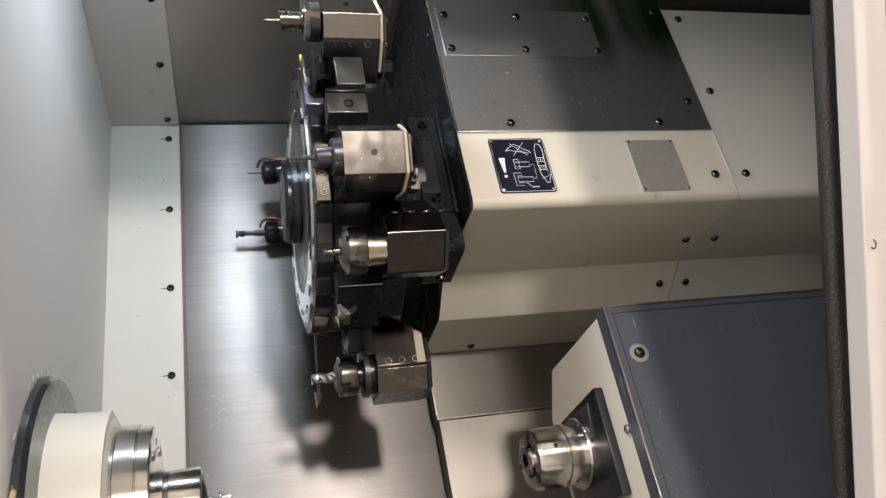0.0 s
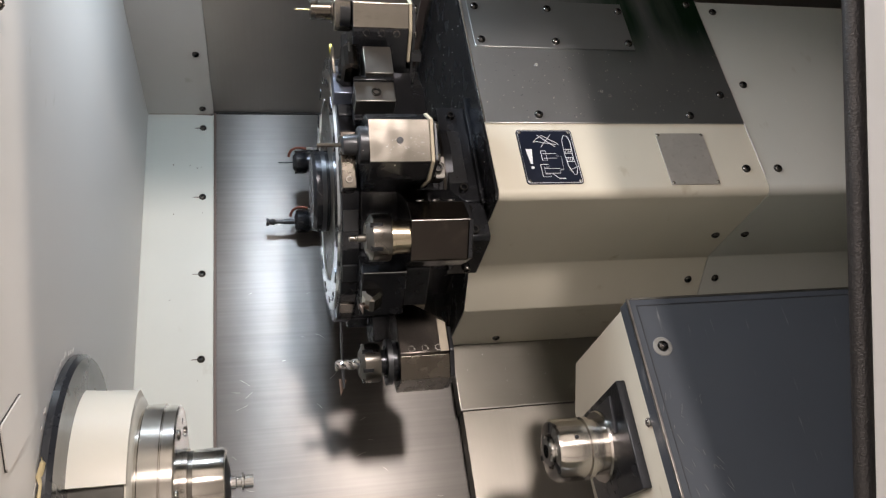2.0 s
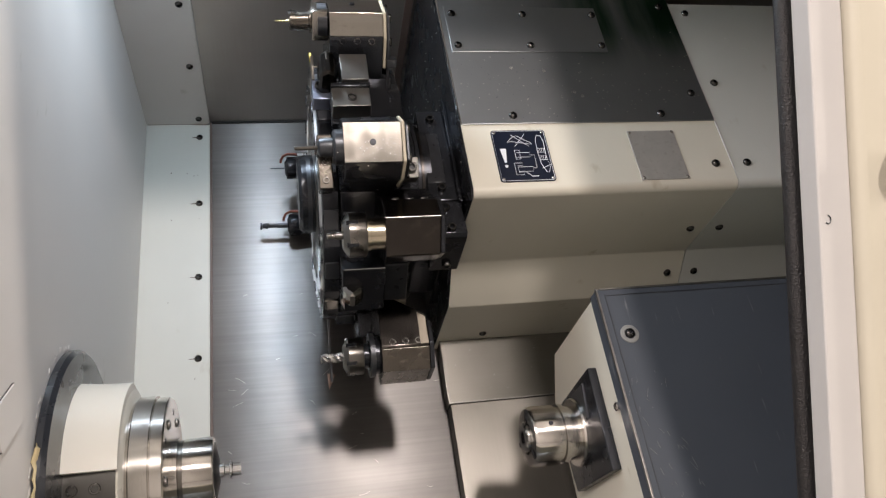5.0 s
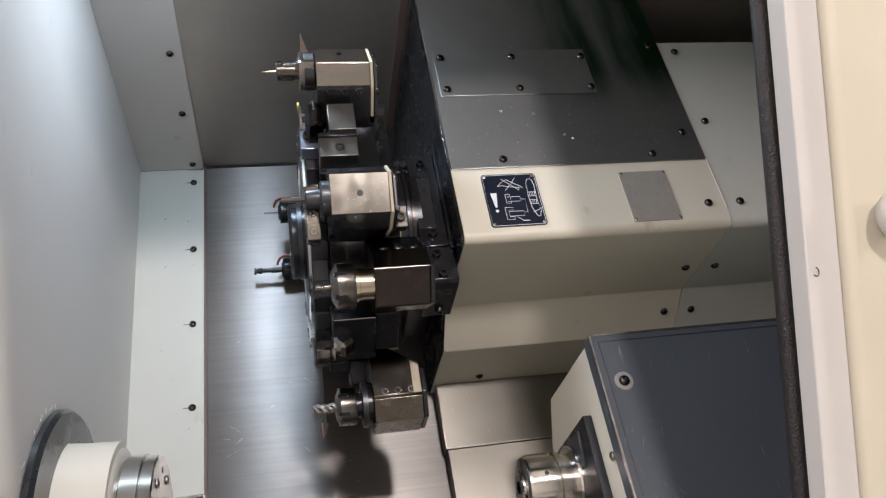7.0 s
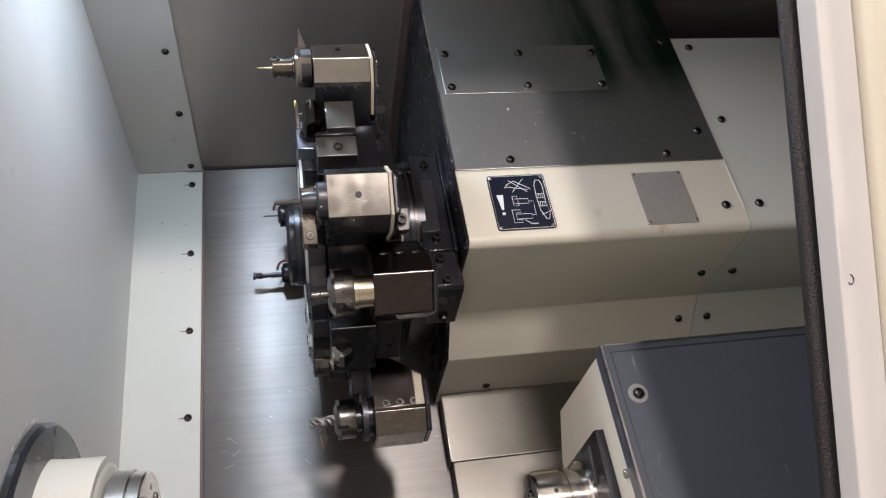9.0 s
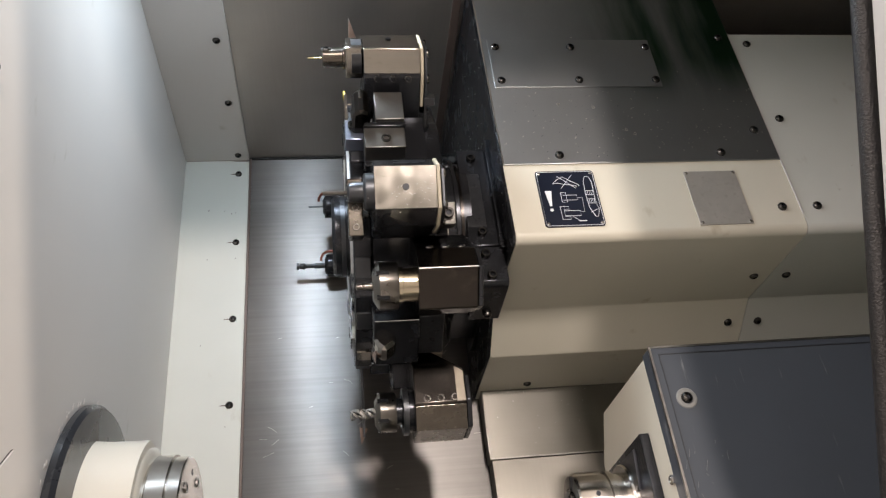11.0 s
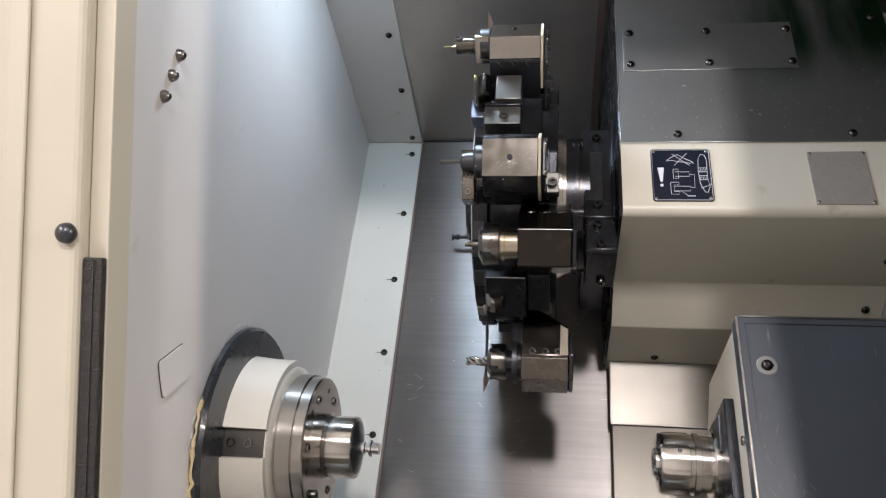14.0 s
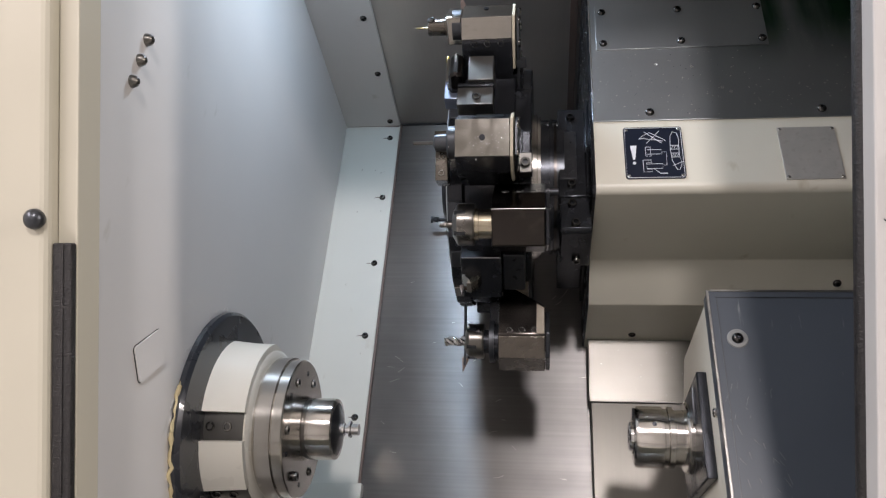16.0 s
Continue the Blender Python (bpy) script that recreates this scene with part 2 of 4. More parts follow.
def lathe(profile, seg=32, bm=None, m=None):
    """Revolve (x, r) pairs round the x axis."""
    bm = bm or bmesh.new()
    uv = bm.loops.layers.uv.get("uv") or bm.loops.layers.uv.new("uv")
    rings, made = [], []
    for x, r in profile:
        if r < 1e-6:
            ring = [bm.verts.new((x, 0, 0))]
        else:
            ring = [bm.verts.new((x, r * math.cos(2 * math.pi * i / seg), r * math.sin(2 * math.pi * i / seg))) for i in range(seg)]
        rings.append(ring)
        made += ring
    for a, b in zip(rings, rings[1:]):
        for i in range(seg):
            j = (i + 1) % seg
            if len(a) == 1 and len(b) > 1:
                fc, turn = bm.faces.new((a[0], b[i], b[j])), (i, i, i + 1)
            elif len(b) == 1 and len(a) > 1:
                fc, turn = bm.faces.new((a[i], b[0], a[j])), (i, i, i + 1)
            elif len(a) > 1:
                fc, turn = bm.faces.new((a[i], b[i], b[j], a[j])), (i, i, i + 1, i + 1)
            else:
                continue
            for c, k in zip(fc.loops, turn):
                c[uv].uv = (k / seg, c.vert.co.x * 5 + c.vert.co.yz.length)
    for ring, flip in ((rings[0], True), (rings[-1], False)):
        if len(ring) > 1:
            bm.faces.new(ring[::-1] if flip else ring)
    if m is not None:
        bmesh.ops.transform(bm, verts=made, matrix=m)
    return bm


def tube(points, r, seg=8, bm=None):
    """A bent round bar through the points."""
    bm = bm or bmesh.new()
    pts = [Vector(p) for p in points]
    rings = []
    for i, p in enumerate(pts):
        d = (pts[min(i + 1, len(pts) - 1)] - pts[max(i - 1, 0)]).normalized()
        q = d.to_track_quat("Z", "Y")
        rings.append([bm.verts.new(p + q @ Vector((r * math.cos(2 * math.pi * k / seg), r * math.sin(2 * math.pi * k / seg), 0))) for k in range(seg)])
    for a, b in zip(rings, rings[1:]):
        for k in range(seg):
            bm.faces.new((a[k], a[(k + 1) % seg], b[(k + 1) % seg], b[k]))
    bm.faces.new(rings[0][::-1])
    bm.faces.new(rings[-1])
    return bm


def arc(cx, cy, r, a0, a1, n=8):
    return [(cx + r * math.cos(radians(a0 + (a1 - a0) * i / n)), cy + r * math.sin(radians(a0 + (a1 - a0) * i / n))) for i in range(n + 1)]


# screws: made once, head towards -x, seat at x = 0
BUTTON = mesh("button_screw", lathe([(0.0008, 0.0056), (-0.0006, 0.0057), (-0.0022, 0.0051), (-0.0034, 0.0036), (-0.0038, 0.0024), (-0.0016, 0.0022), (-0.0014, 0.0)], 14), M_BOLT, 40)
SOCKET = mesh("socket_screw", lathe([(0.0008, 0.0053), (-0.0012, 0.0053), (-0.0018, 0.0048), (-0.0018, 0.0034), (0.0030, 0.0031), (0.0030, 0.0)], 18), M_SCREW, 40)
CAPSCREW = mesh("cap_screw", lathe([(0.0008, 0.0056), (-0.0048, 0.0056), (-0.0056, 0.0050), (-0.0056, 0.0032), (-0.002, 0.0029), (-0.002, 0.0)], 16), M_BOLT, 40)
RIVET = mesh("rivet", lathe([(0.0006, 0.0022), (-0.0006, 0.0021), (-0.0013, 0.0012), (-0.0015, 0.0)], 10), M_CHROME, 40)
def darken_socket(me, radius):
    """Paints the hollow of a socket head black, for the shade inside it."""
    me.materials.append(M_BLACK)
    for p in me.polygons:
        if max(me.vertices[i].co.yz.length for i in p.vertices) < radius:
            p.material_index = 1


darken_socket(SOCKET, 0.00345)
darken_socket(CAPSCREW, 0.0033)
darken_socket(BUTTON, 0.00245)
TO_FRONT = pose(0, 0, 0, 0, 0, 90)      # a screw whose head looks along -y
TO_RIGHT = pose(0, 0, 0, 0, 0, 180)     # head looks along +x
TO_DOWN = pose(0, 0, 0, 0, -90, 0)      # head looks along -z


def screw(me, parent, x, y, z, turn=TO_FRONT, name="screw"):
    return share(name, me, parent, Matrix.Translation((x, y, z)) @ turn)


# ---- the enclosure ----
def door_y(z, at):
    """y in the machine's frame at height z of the upright plane whose world y is at."""
    return (at - 0.5 * z) / 0.8660254


WALL_X = -0.094
wall_west = thing("wall_west", "grey-white painted headstock wall of the machine enclosure", "wall", kind="structure", material=M_WALL,
                  bm=prism([(-0.055, 0.368), (door_y(0.368, -0.80), 0.368), (door_y(-0.80, -0.80), -0.80), (-0.055, -0.80)], -0.135, WALL_X))
back_wall = thing("wall_north", "brushed stainless steel rear panel, lightly scratched", "wall", kind="structure", material=M_SHEET,
                  bm=box(0.008, 1.40, -0.067, -0.055, -0.80, 0.368))
ceiling = thing("ceiling", "dull dark stainless steel top panel of the enclosure", "ceiling", kind="structure", material=M_DARKSHEET,
                bm=box(-0.13, 1.40, -1.16, -0.050, 0.3695, 0.384))
wall_east = thing("wall_east", "dull stainless end panel of the enclosure", "wall", kind="structure", material=M_DARKSHEET,
                  bm=prism([(-0.050, 0.368), (door_y(0.368, -0.80), 0.368), (door_y(-0.80, -0.80), -0.80), (-0.050, -0.80)], 1.40, 1.42))
tray = thing("floor", "dull stainless chip tray at the bottom of the machine", "floor", kind="structure", material=M_DARKSHEET,
             bm=box(-0.10, 1.40, -0.55, -0.05, -0.82, -0.80))

flange = thing("trim", "pale grey-green painted corner flange with a row of black screws", "trim", kind="structure", material=M_FLANGE,
               bm=box(WALL_X, 0.0133, -0.0725, -0.0675, -0.332, 0.3615, 0.0008))
for z in (0.3318, 0.1914, 0.0508, -0.0888, -0.2296):
    screw(BUTTON, flange, -0.0038, -0.0725, z)
scuff = bmesh.new()
for k in range(9):
    x, z = random.uniform(-0.07, 0.008), random.uniform(-0.31, 0.31)
    h = random.uniform(0.0006, 0.0022)
    prism([(x, z), (x + h * 0.7, z + h * 0.4), (x + h * 0.5, z + h * 1.6), (x - h * 0.2, z + h)], -0.0728, -0.0725, bm=scuff, plane="xz")
# dark slivers left of the screws paint the shadows they cast
for z in (0.3318, 0.1914, 0.0508, -0.0888, -0.2296):
    w, h = random.uniform(0.005, 0.009), random.uniform(0.0006, 0.0011)
    prism([(-0.008, z - h), (-0.008, z + h), (-0.0105 - w * 0.6, z + h * 0.5), (-0.0105 - w, z - h * 0.8), (-0.0110 - w * 0.5, z - h * 0.9)], -0.0728, -0.0725, bm=scuff, plane="xz")
prism([(-0.016, 0.3603), (0.012, 0.3608), (0.012, 0.3590), (-0.004, 0.3596)], -0.0729, -0.0725, bm=scuff, plane="xz")
tagged(part("scuff", scuff, M_SEAM, flange, "small dark paint chips and painted screw shadows", 0.0), kind="stuff")
low_flange = thing("trim", "pale painted lower corner flange below the ledge", "trim", kind="structure", material=M_FLANGE,
                   bm=box(WALL_X, 0.022, -0.083, -0.0675, -0.60, -0.334, 0.001))
top_flange = thing("trim", "pale grey painted top corner flange with black screws", "trim", kind="structure", material=M_WALL,
                   bm=box(WALL_X, 0.0133, -0.66, -0.0730, 0.3620, 0.3693, 0.0008))
for y in (-0.0874, -0.2182, -0.3489, -0.4797):
    screw(BUTTON, top_flange, -0.004, y, 0.3620, TO_DOWN)
# brown edge of the carriage's telescopic cover
telescopic_edge = thing("trim", "brown edge of the telescopic carriage cover under the top panel", "trim", kind="structure", material=M_SEAM,
             bm=box(0.3365, 0.3485, -0.80, -0.075, 0.3665, 0.3693))
bead = thing("trim", "brown sealant bead along the rear corner", "trim", kind="structure", material=M_SEAM,
             bm=box(0.0133, 0.0173, -0.0715, -0.0672, -0.80, 0.366, 0.0008))
topbead = thing("trim", "dark sealant bead along the top rear corner", "trim", kind="structure", material=M_RUBBER,
                bm=box(0.0133, 1.39, -0.071, -0.0672, 0.3660, 0.3693, 0.0008))

scratches = bmesh.new()
for k in range(26):
    x, z, s = random.uniform(0.03, 0.36), random.uniform(-0.42, 0.02), random.uniform(0.004, 0.016)
    c, w = random.uniform(-0.6, 0.6), random.uniform(-1.0, 1.0)
    tube([(x + s * q, -0.0672, z + s * (w * q + c * q * q)) for q in (0, 0.25, 0.5, 0.75, 1)], 0.00025, 4, scratches)
tagged(part("scratches", scratches, M_BLANK, back_wall, "fine pale scratches", 60), kind="stuff")

# three round-head screws and a small cover on the headstock wall
for z in (-0.0700, -0.0972, -0.1244):
    s = thing("round_screw", "bright dome-head socket screw in the headstock wall", "screw", at=(WALL_X, -0.7230, z), turn=TO_RIGHT, group="wall screws",
              bm=lathe([(0.0008, 0.0062), (-0.002, 0.0062), (-0.0055, 0.005), (-0.0072, 0.0028), (-0.004, 0.0024), (-0.004, 0.0)], 16), material=M_NUT, smooth=40)
cover_turn = pose(0, 0, 0, 46, 0, 0)
access = thing("access_cover", "small rounded grey-white access cover on the headstock wall", "cover", at=(WALL_X, -0.5610, -0.3350), turn=cover_turn)
# the black plate underneath paints the shadow line round the cover
for n, r, x0, x1, m in (("gasket", 0.0048, 0.0002, 0.0009, M_RUBBER), ("plate", 0.0041, 0.0009, 0.0022, M_WALL)):
    part(n, prism([p for c in ((0.0220, 0.0145, 0), (-0.0220, 0.0145, 90), (-0.0220, -0.0145, 180), (0.0220, -0.0145, 270)) for p in arc(c[0], c[1], r, c[2], c[2] + 90, 4)], x0, x1), m, access, "", 30)
drips = bmesh.new()
for k in range(26):
    a, r = radians(random.uniform(95, 200)), 0.1450 + abs(random.gauss(0, 0.002))
    bmesh.ops.create_icosphere(drips, subdivisions=1, radius=random.uniform(0.0008, 0.0024), matrix=Matrix.Translation((WALL_X + 0.0002, -0.345 + r * math.cos(a), -0.339 + r * math.sin(a))) @ Matrix.Diagonal((0.4, 1, random.uniform(1, 2.5), 1)))
tagged(part("sealant_smear", drips, M_WALL, wall_west, "lumpy pale sealant round the spindle ring", 60), kind="stuff")

# door frame, upright in the world
FRAME = pose(0, 0, 1.25)
POST = pose(0, 0.013, 1.266)
post = thing("door_frame", "warm cream painted door post with a stepped edge", "door frame", kind="structure", base=POST, material=M_DOOR,
             bm=box(-0.60, -0.083, -0.842, -0.800, -1.20, 0.95, 0.006, seg=3))
part("lip", box(-0.0825, -0.066, -0.829, -0.798, -1.20, 0.95, 0.0015), M_DOOR, post)
part("fold", box(-0.145, -0.128, -0.847, -0.8425, -1.20, 0.95, 0.002), M_DOOR, post)
# out of view; added to keep floor light off the lower parts
sill = thing("door_sill", "unseen cream front panel below the door opening, added to block light", "panel", kind="structure", base=FRAME, material=M_DOOR,
             bm=box(-0.60, 1.45, -0.796, -0.770, -1.25, -0.27, 0.004))
# out of view; its height is set by the shade line across the flange
header = thing("door_header", "unseen cream panel above the door opening, placed to shade the upper flange", "panel", kind="structure", base=FRAME, material=M_DOOR,
               bm=box(-0.60, 1.45, -0.796, -0.770, 0.655, 1.10, 0.004))
strip = thing("rubber_strip", "black ribbed rubber buffer strip on the door post", "rubber strip", base=POST, material=M_RUBBER,
              bm=box(-0.0822, -0.0660, -0.8365, -0.8295, -1.15, 0.081, 0.0015))
part("rib", box(-0.0755, -0.0725, -0.8375, -0.8363, -1.15, 0.080, 0.0004), M_RUBBER, strip)
thing("stop_knob", "dark metal dome stop on the door post", "knob", base=POST @ pose(-0.0905, -0.842, 0.0990, 0, 0, 90), material=M_GREYSTEEL, smooth=40,
      bm=lathe([(0.001, 0.0065), (-0.003, 0.0082), (-0.007, 0.0075), (-0.010, 0.0045), (-0.011, 0.0)], 18))

door = thing("door_1", "open sliding door with pale grey edge and cream front", "door", kind="structure", base=FRAME, material=M_DOORGREY,
             bm=box(0.5150, 0.5428, -0.8205, -0.8000, -1.20, 0.95, 0.0015))
part("door_edge", box(0.5372, 0.5700, -0.7995, -0.770, -1.20, 0.95, 0.001), M_CREAM, door)
part("door_skin", box(0.5430, 1.45, -0.830, -0.797, -1.20, 0.95, 0.008, seg=4), M_DOOR, door)
seal = thing("door_seal", "black pebbled sponge-rubber door seal", "door seal", base=FRAME, material=M_RUBBER, smooth=40,
             bm=prism(arc(0.5238, -0.780, 0.0078, 0, 360, 15)[:-1], -1.20, 0.95, plane="xy"))
part("seal_backing", box(0.5240, 0.5370, -0.785, -0.773, -1.20, 0.95), M_RUBBER, seal)
thing("door_handle_knob", "pale grey rounded handle knob on the cream door", "handle", base=FRAME @ pose(0.5790, -0.830, 0.150, 0, 0, 90), material=M_DOORGREY, smooth=50,
      bm=lathe([(0.001, 0.010), (-0.004, 0.011), (-0.008, 0.018), (-0.015, 0.020), (-0.022, 0.017), (-0.026, 0.009), (-0.027, 0.0)], 24))
thing("wire_curl", "tiny curled metal chip stuck to the door edge", "metal chip", base=FRAME, material=M_GREYSTEEL, smooth=60,
      bm=tube([(0.522 + 0.0022 * math.cos(a * 0.5), -0.8210, 0.1127 + 0.0032 * math.sin(a * 0.5)) for a in range(-5, 4)], 0.0004, 6))

# stand-in for the unseen workshop outside the opening, added to bounce light in
room_floor = thing("ground", "unseen grey workshop floor, added for bounce light", "floor", kind="structure", base=Matrix(), material=M_ROOMFLOOR, bm=box(-4, 5, -6, 1.5, -0.1, 0.0))
for n, b in (("wall_shop_south", (-4, 5, -6.1, -6, 0, 4)), ("wall_shop_west", (-4.1, -4, -6, 1.5, 0, 4)), ("wall_shop_east", (5, 5.1, -6, 1.5, 0, 4)), ("wall_shop_north", (-4, 5, 1.5, 1.6, 0, 4)), ("ceiling_shop", (-4, 5, -6, 1.5, 4, 4.1))):
    thing(n, "unseen light-bouncing workshop " + ("ceiling" if "ceiling" in n else "wall"), "ceiling" if "ceiling" in n else "wall", kind="structure", base=Matrix(), material=M_ROOM, bm=box(*b))

# ---- main spindle ----
AX = (-0.338, -0.3335)
spindle = thing("main_spindle", "cream spindle housing with bright steel chuck flange and collet nose", "spindle", at=(WALL_X + 0.001, *AX))
part("wall_ring", lathe([(0.0, 0.144), (0.006, 0.144), (0.010, 0.140), (0.010, 0.058), (0.0, 0.058)], 64, m=Matrix.Translation((0, -0.007, -0.008))), M_RING, spindle, "glossy dark grey cover ring")
part("core", lathe([(0.0, 0.0955), (0.0555, 0.0955), (0.0575, 0.086)], 48), M_CLAMP, spindle, "dark oiled steel housing core")
for a0, a1 in ((72, 189), (207, 240), (258, 317), (335, 368)):
    n = max(3, int((a1 - a0) / 7))
    pts = arc(0, 0, 0.1010, a0, a1, n) + arc(0, 0, 0.0930, a1, a0, n)
    bm = prism(pts, 0.008, 0.0580)
    for v in bm.verts:
        v.co.yz *= 1.05 if v.co.x < 0.02 else 1.0
        v.co.z = min(v.co.z, 0.0915)
    part("pad", bm, M_PAD, spindle, "cream enamelled housing pad", 30)
for a0 in (198, 249, 326):
    for dx in (0.018, 0.038):
        share("screw", SOCKET, spindle, Matrix.Rotation(radians(a0), 4, "X") @ Matrix.Translation((dx, 0.0956, 0)) @ pose(0, 0, 0, 0, 0, -90))
part("cream_collar", lathe([(0.0545, 0.0945), (0.0574, 0.0945), (0.0600, 0.0890), (0.0600, 0.080)], 48), M_PAD, spindle)
part("chuck_flange", lathe([(0.053, 0.070), (0.053, 0.0785), (0.0625, 0.0800), (0.0632, 0.0785), (0.0640, 0.0785), (0.0645, 0.0845), (0.0815, 0.0845), (0.0820, 0.0812), (0.0828, 0.0812), (0.0835, 0.0825), (0.0940, 0.0822), (0.0955, 0.0805), (0.0955, 0.030)], 72), M_STEEL, spindle, "bright turned steel chuck flange")
for k in range(6):
    aa = radians(20 + 60 * k)
    screw(CAPSCREW if k == 4 else SOCKET, spindle, 0.0956, 0.062 * math.cos(aa), 0.062 * math.sin(aa), TO_RIGHT)
    part("dowel_hole", lathe([(0.0950, 0.0032), (0.0960, 0.0032)], 12, m=Matrix.Translation((0, 0.066 * math.cos(aa + 0.42), 0.066 * math.sin(aa + 0.42)))), M_BLACK, spindle)
part("collet_nose", lathe([(0.094, 0.0385), (0.1025, 0.0385), (0.1035, 0.0350), (0.1065, 0.0350), (0.1075, 0.0365), (0.136, 0.0365), (0.1375, 0.0355), (0.1380, 0.0325)], 56), M_STEEL, spindle, "polished steel collet nose")
part("nose_band", lathe([(0.1030, 0.0358), (0.1070, 0.0358)], 48), M_NUT, spindle)
part("collet", lathe([(0.1378, 0.0320), (0.1400, 0.0220), (0.1420, 0.014), (0.1420, 0.0)], 32), M_GREYSTEEL, spindle)
part("workpiece", lathe([(0.142, 0.0075), (0.147, 0.0075), (0.148, 0.0055), (0.152, 0.0055), (0.153, 0.010), (0.155, 0.010), (0.156, 0.0070), (0.1645, 0.0070), (0.1645, 0.0)], 20), M_CHROME, spindle, "small bright turned workpiece")
bead_pts = [(0.002, 0.1450 * math.cos(radians(a)) - 0.007, 0.1450 * math.sin(radians(a)) - 0.008) for a in range(178, 268, 3)]
bm = tube([(p[0], p[1] + 0.004 * noise.noise(Vector(p) * 60), p[2] + 0.002) for p in bead_pts], 0.0018, 8)
for v in bm.verts:
    v.co += 0.0045 * noise.noise_vector(v.co * 160)
part("sealant", bm, M_SEALANT, spindle, "smeared yellowed sealant", 60)

# ---- sub spindle ----
SX = 0.4666
sub = thing("sub_spindle_head", "sub-spindle head with slate-grey front cover and cream side", "spindle head", at=(SX, -0.468, -0.211))
part("body", prism([(0.024, -0.002), (0.178, -0.003), (0.216, -0.055), (0.216, -0.50), (0.024, -0.50)], 0.002, 0.80, 0.002), M_CREAM, sub, "cream painted side")
part("front_cover", prism([(0.0, 0.0), (0.022, 0.0), (0.022, -0.50), (0.0, -0.50)], 0.0, 0.80, 0.0016), M_SLATE, sub, "slate-grey painted cover, scratched")
part("edge_strip", box(-0.0010, 0.0016, -0.0010, 0.0024, -0.50, 0.0004, 0.0005), M_EDGE, sub, "bare bright steel edge")
part("top_edge", box(0.004, 0.80, -0.0010, 0.0005, -0.0014, 0.0006), M_EDGE, sub, "bare bright steel edge")
part("washer", lathe([(0.001, 0.0108), (-0.0006, 0.0106), (-0.0012, 0.0098), (-0.0012, 0.0062), (0.001, 0.0060)], 32, m=Matrix.Translation((0.0251, 0, -0.0564)) @ TO_FRONT), M_WASHER, sub, "flat pale plastic washer")
part("edge_line", box(0.008, 0.80, -0.0006, 0.0005, -0.0088, -0.0078), M_GREYSTEEL, sub, "fine worn line along the edge")
part("edge_line", box(0.0085, 0.0094, -0.0006, 0.0005, -0.50, -0.0090), M_GREYSTEEL, sub, "fine worn line along the edge")
nicks = bmesh.new()
for k in range(46):
    x, z, h, w = random.uniform(0.005, 0.060), -random.uniform(0.10, 0.29), random.uniform(0.0010, 0.012), random.uniform(0.00010, 0.00022)
    s = random.uniform(-0.4, 0.9)
    prism([(x, z), (x + w, z), (x + w + s * h, z - h), (x + s * h, z - h)], -0.0004, 0.0004, bm=nicks, plane="xz")
tagged(part("scratches", nicks, M_WASHER, sub, "fine pale scratches and chips", 0.0), kind="stuff")
screw(BUTTON, sub, 0.0251, -0.0012, -0.0560)
part("guard_plate", prism([(0.057, -0.070), (0.192, -0.075), (0.178, -0.180), (0.058, -0.186)], -0.009, 0.002, 0.0015), M_BLACK, sub, "black steel guard plate")
part("guard_frame", prism([(0.078, -0.080), (0.120, -0.081), (0.086, -0.120)], -0.0115, -0.008, 0.0006), M_GREYSTEEL, sub)
SAX = Matrix.Translation((0.006, 0.130, -0.1215))
part("spindle_flange", lathe([(-0.008, 0.040), (-0.020, 0.040), (-0.022, 0.0385), (-0.022, 0.030)], 48, m=SAX), M_STEEL, sub, "bright steel flange")
part("spindle_nose", lathe([(-0.018, 0.031), (-0.034, 0.031), (-0.035, 0.0345), (-0.041, 0.0345), (-0.042, 0.0320), (-0.046, 0.0320), (-0.047, 0.0348), (-0.074, 0.0348), (-0.078, 0.032), (-0.079, 0.020), (-0.070, 0.018), (-0.070, 0.0)], 48, m=SAX), M_STEEL, sub, "turned steel spindle nose")
part("collet", lathe([(-0.068, 0.0175), (-0.082, 0.0165), (-0.0835, 0.0145), (-0.0835, 0.0075), (-0.070, 0.007)], 32, m=SAX), M_CHROME, sub, "bright slotted collet")
for k in range(3):
    a = 30 + 120 * k
    part("jaw_slot", box(-0.0796, -0.072, -0.0025, 0.0025, 0.019, 0.0325), M_BLACK, sub, at=SAX @ Matrix.Rotation(radians(a), 4, "X"))
for y, z in ((0.075, -0.262), (0.180, -0.255), (0.110, -0.262)):
    screw(SOCKET, sub, 0.002, y, z, Matrix())
part("nose_hole", lathe([(-0.0005, 0.0026), (0.0008, 0.0026)], 10, m=SAX @ Matrix.Translation((-0.058, -0.0346, 0.004)) @ TO_FRONT), M_BLACK, sub)
part("side_stud", lathe([(0.0, 0.0050), (-0.003, 0.0050), (-0.004, 0.0038), (-0.004, 0.0)], 14, m=Matrix.Translation((0.001, 0.024, -0.128))), M_STEEL, sub)

# ---- turret carriage ----
def at_carriage(x, y, z):
    return Vector((x, y, z)) + CARRIAGE


C0 = at_carriage(0, 0, 0)
cover = thing("carriage_cover", "cream and stainless sheet-metal cover of the turret carriage", "machine cover", at=C0)
fold = arc(-0.439, -0.070, 0.010, 180, 270, 6)
UNDER = [(-0.281, -0.079), (-0.279, -0.0797), (-0.2185, -0.1165), (-0.2165, -0.1172), (-0.0985, -0.1172)]
profile = [(-0.449, 0.352)] + fold + UNDER + [(-0.068, -0.1172), (-0.068, 0.352)]
part("body", prism(profile, 0.3715, 0.7265), M_CREAM, cover, "cream painted folded sheet", 30)
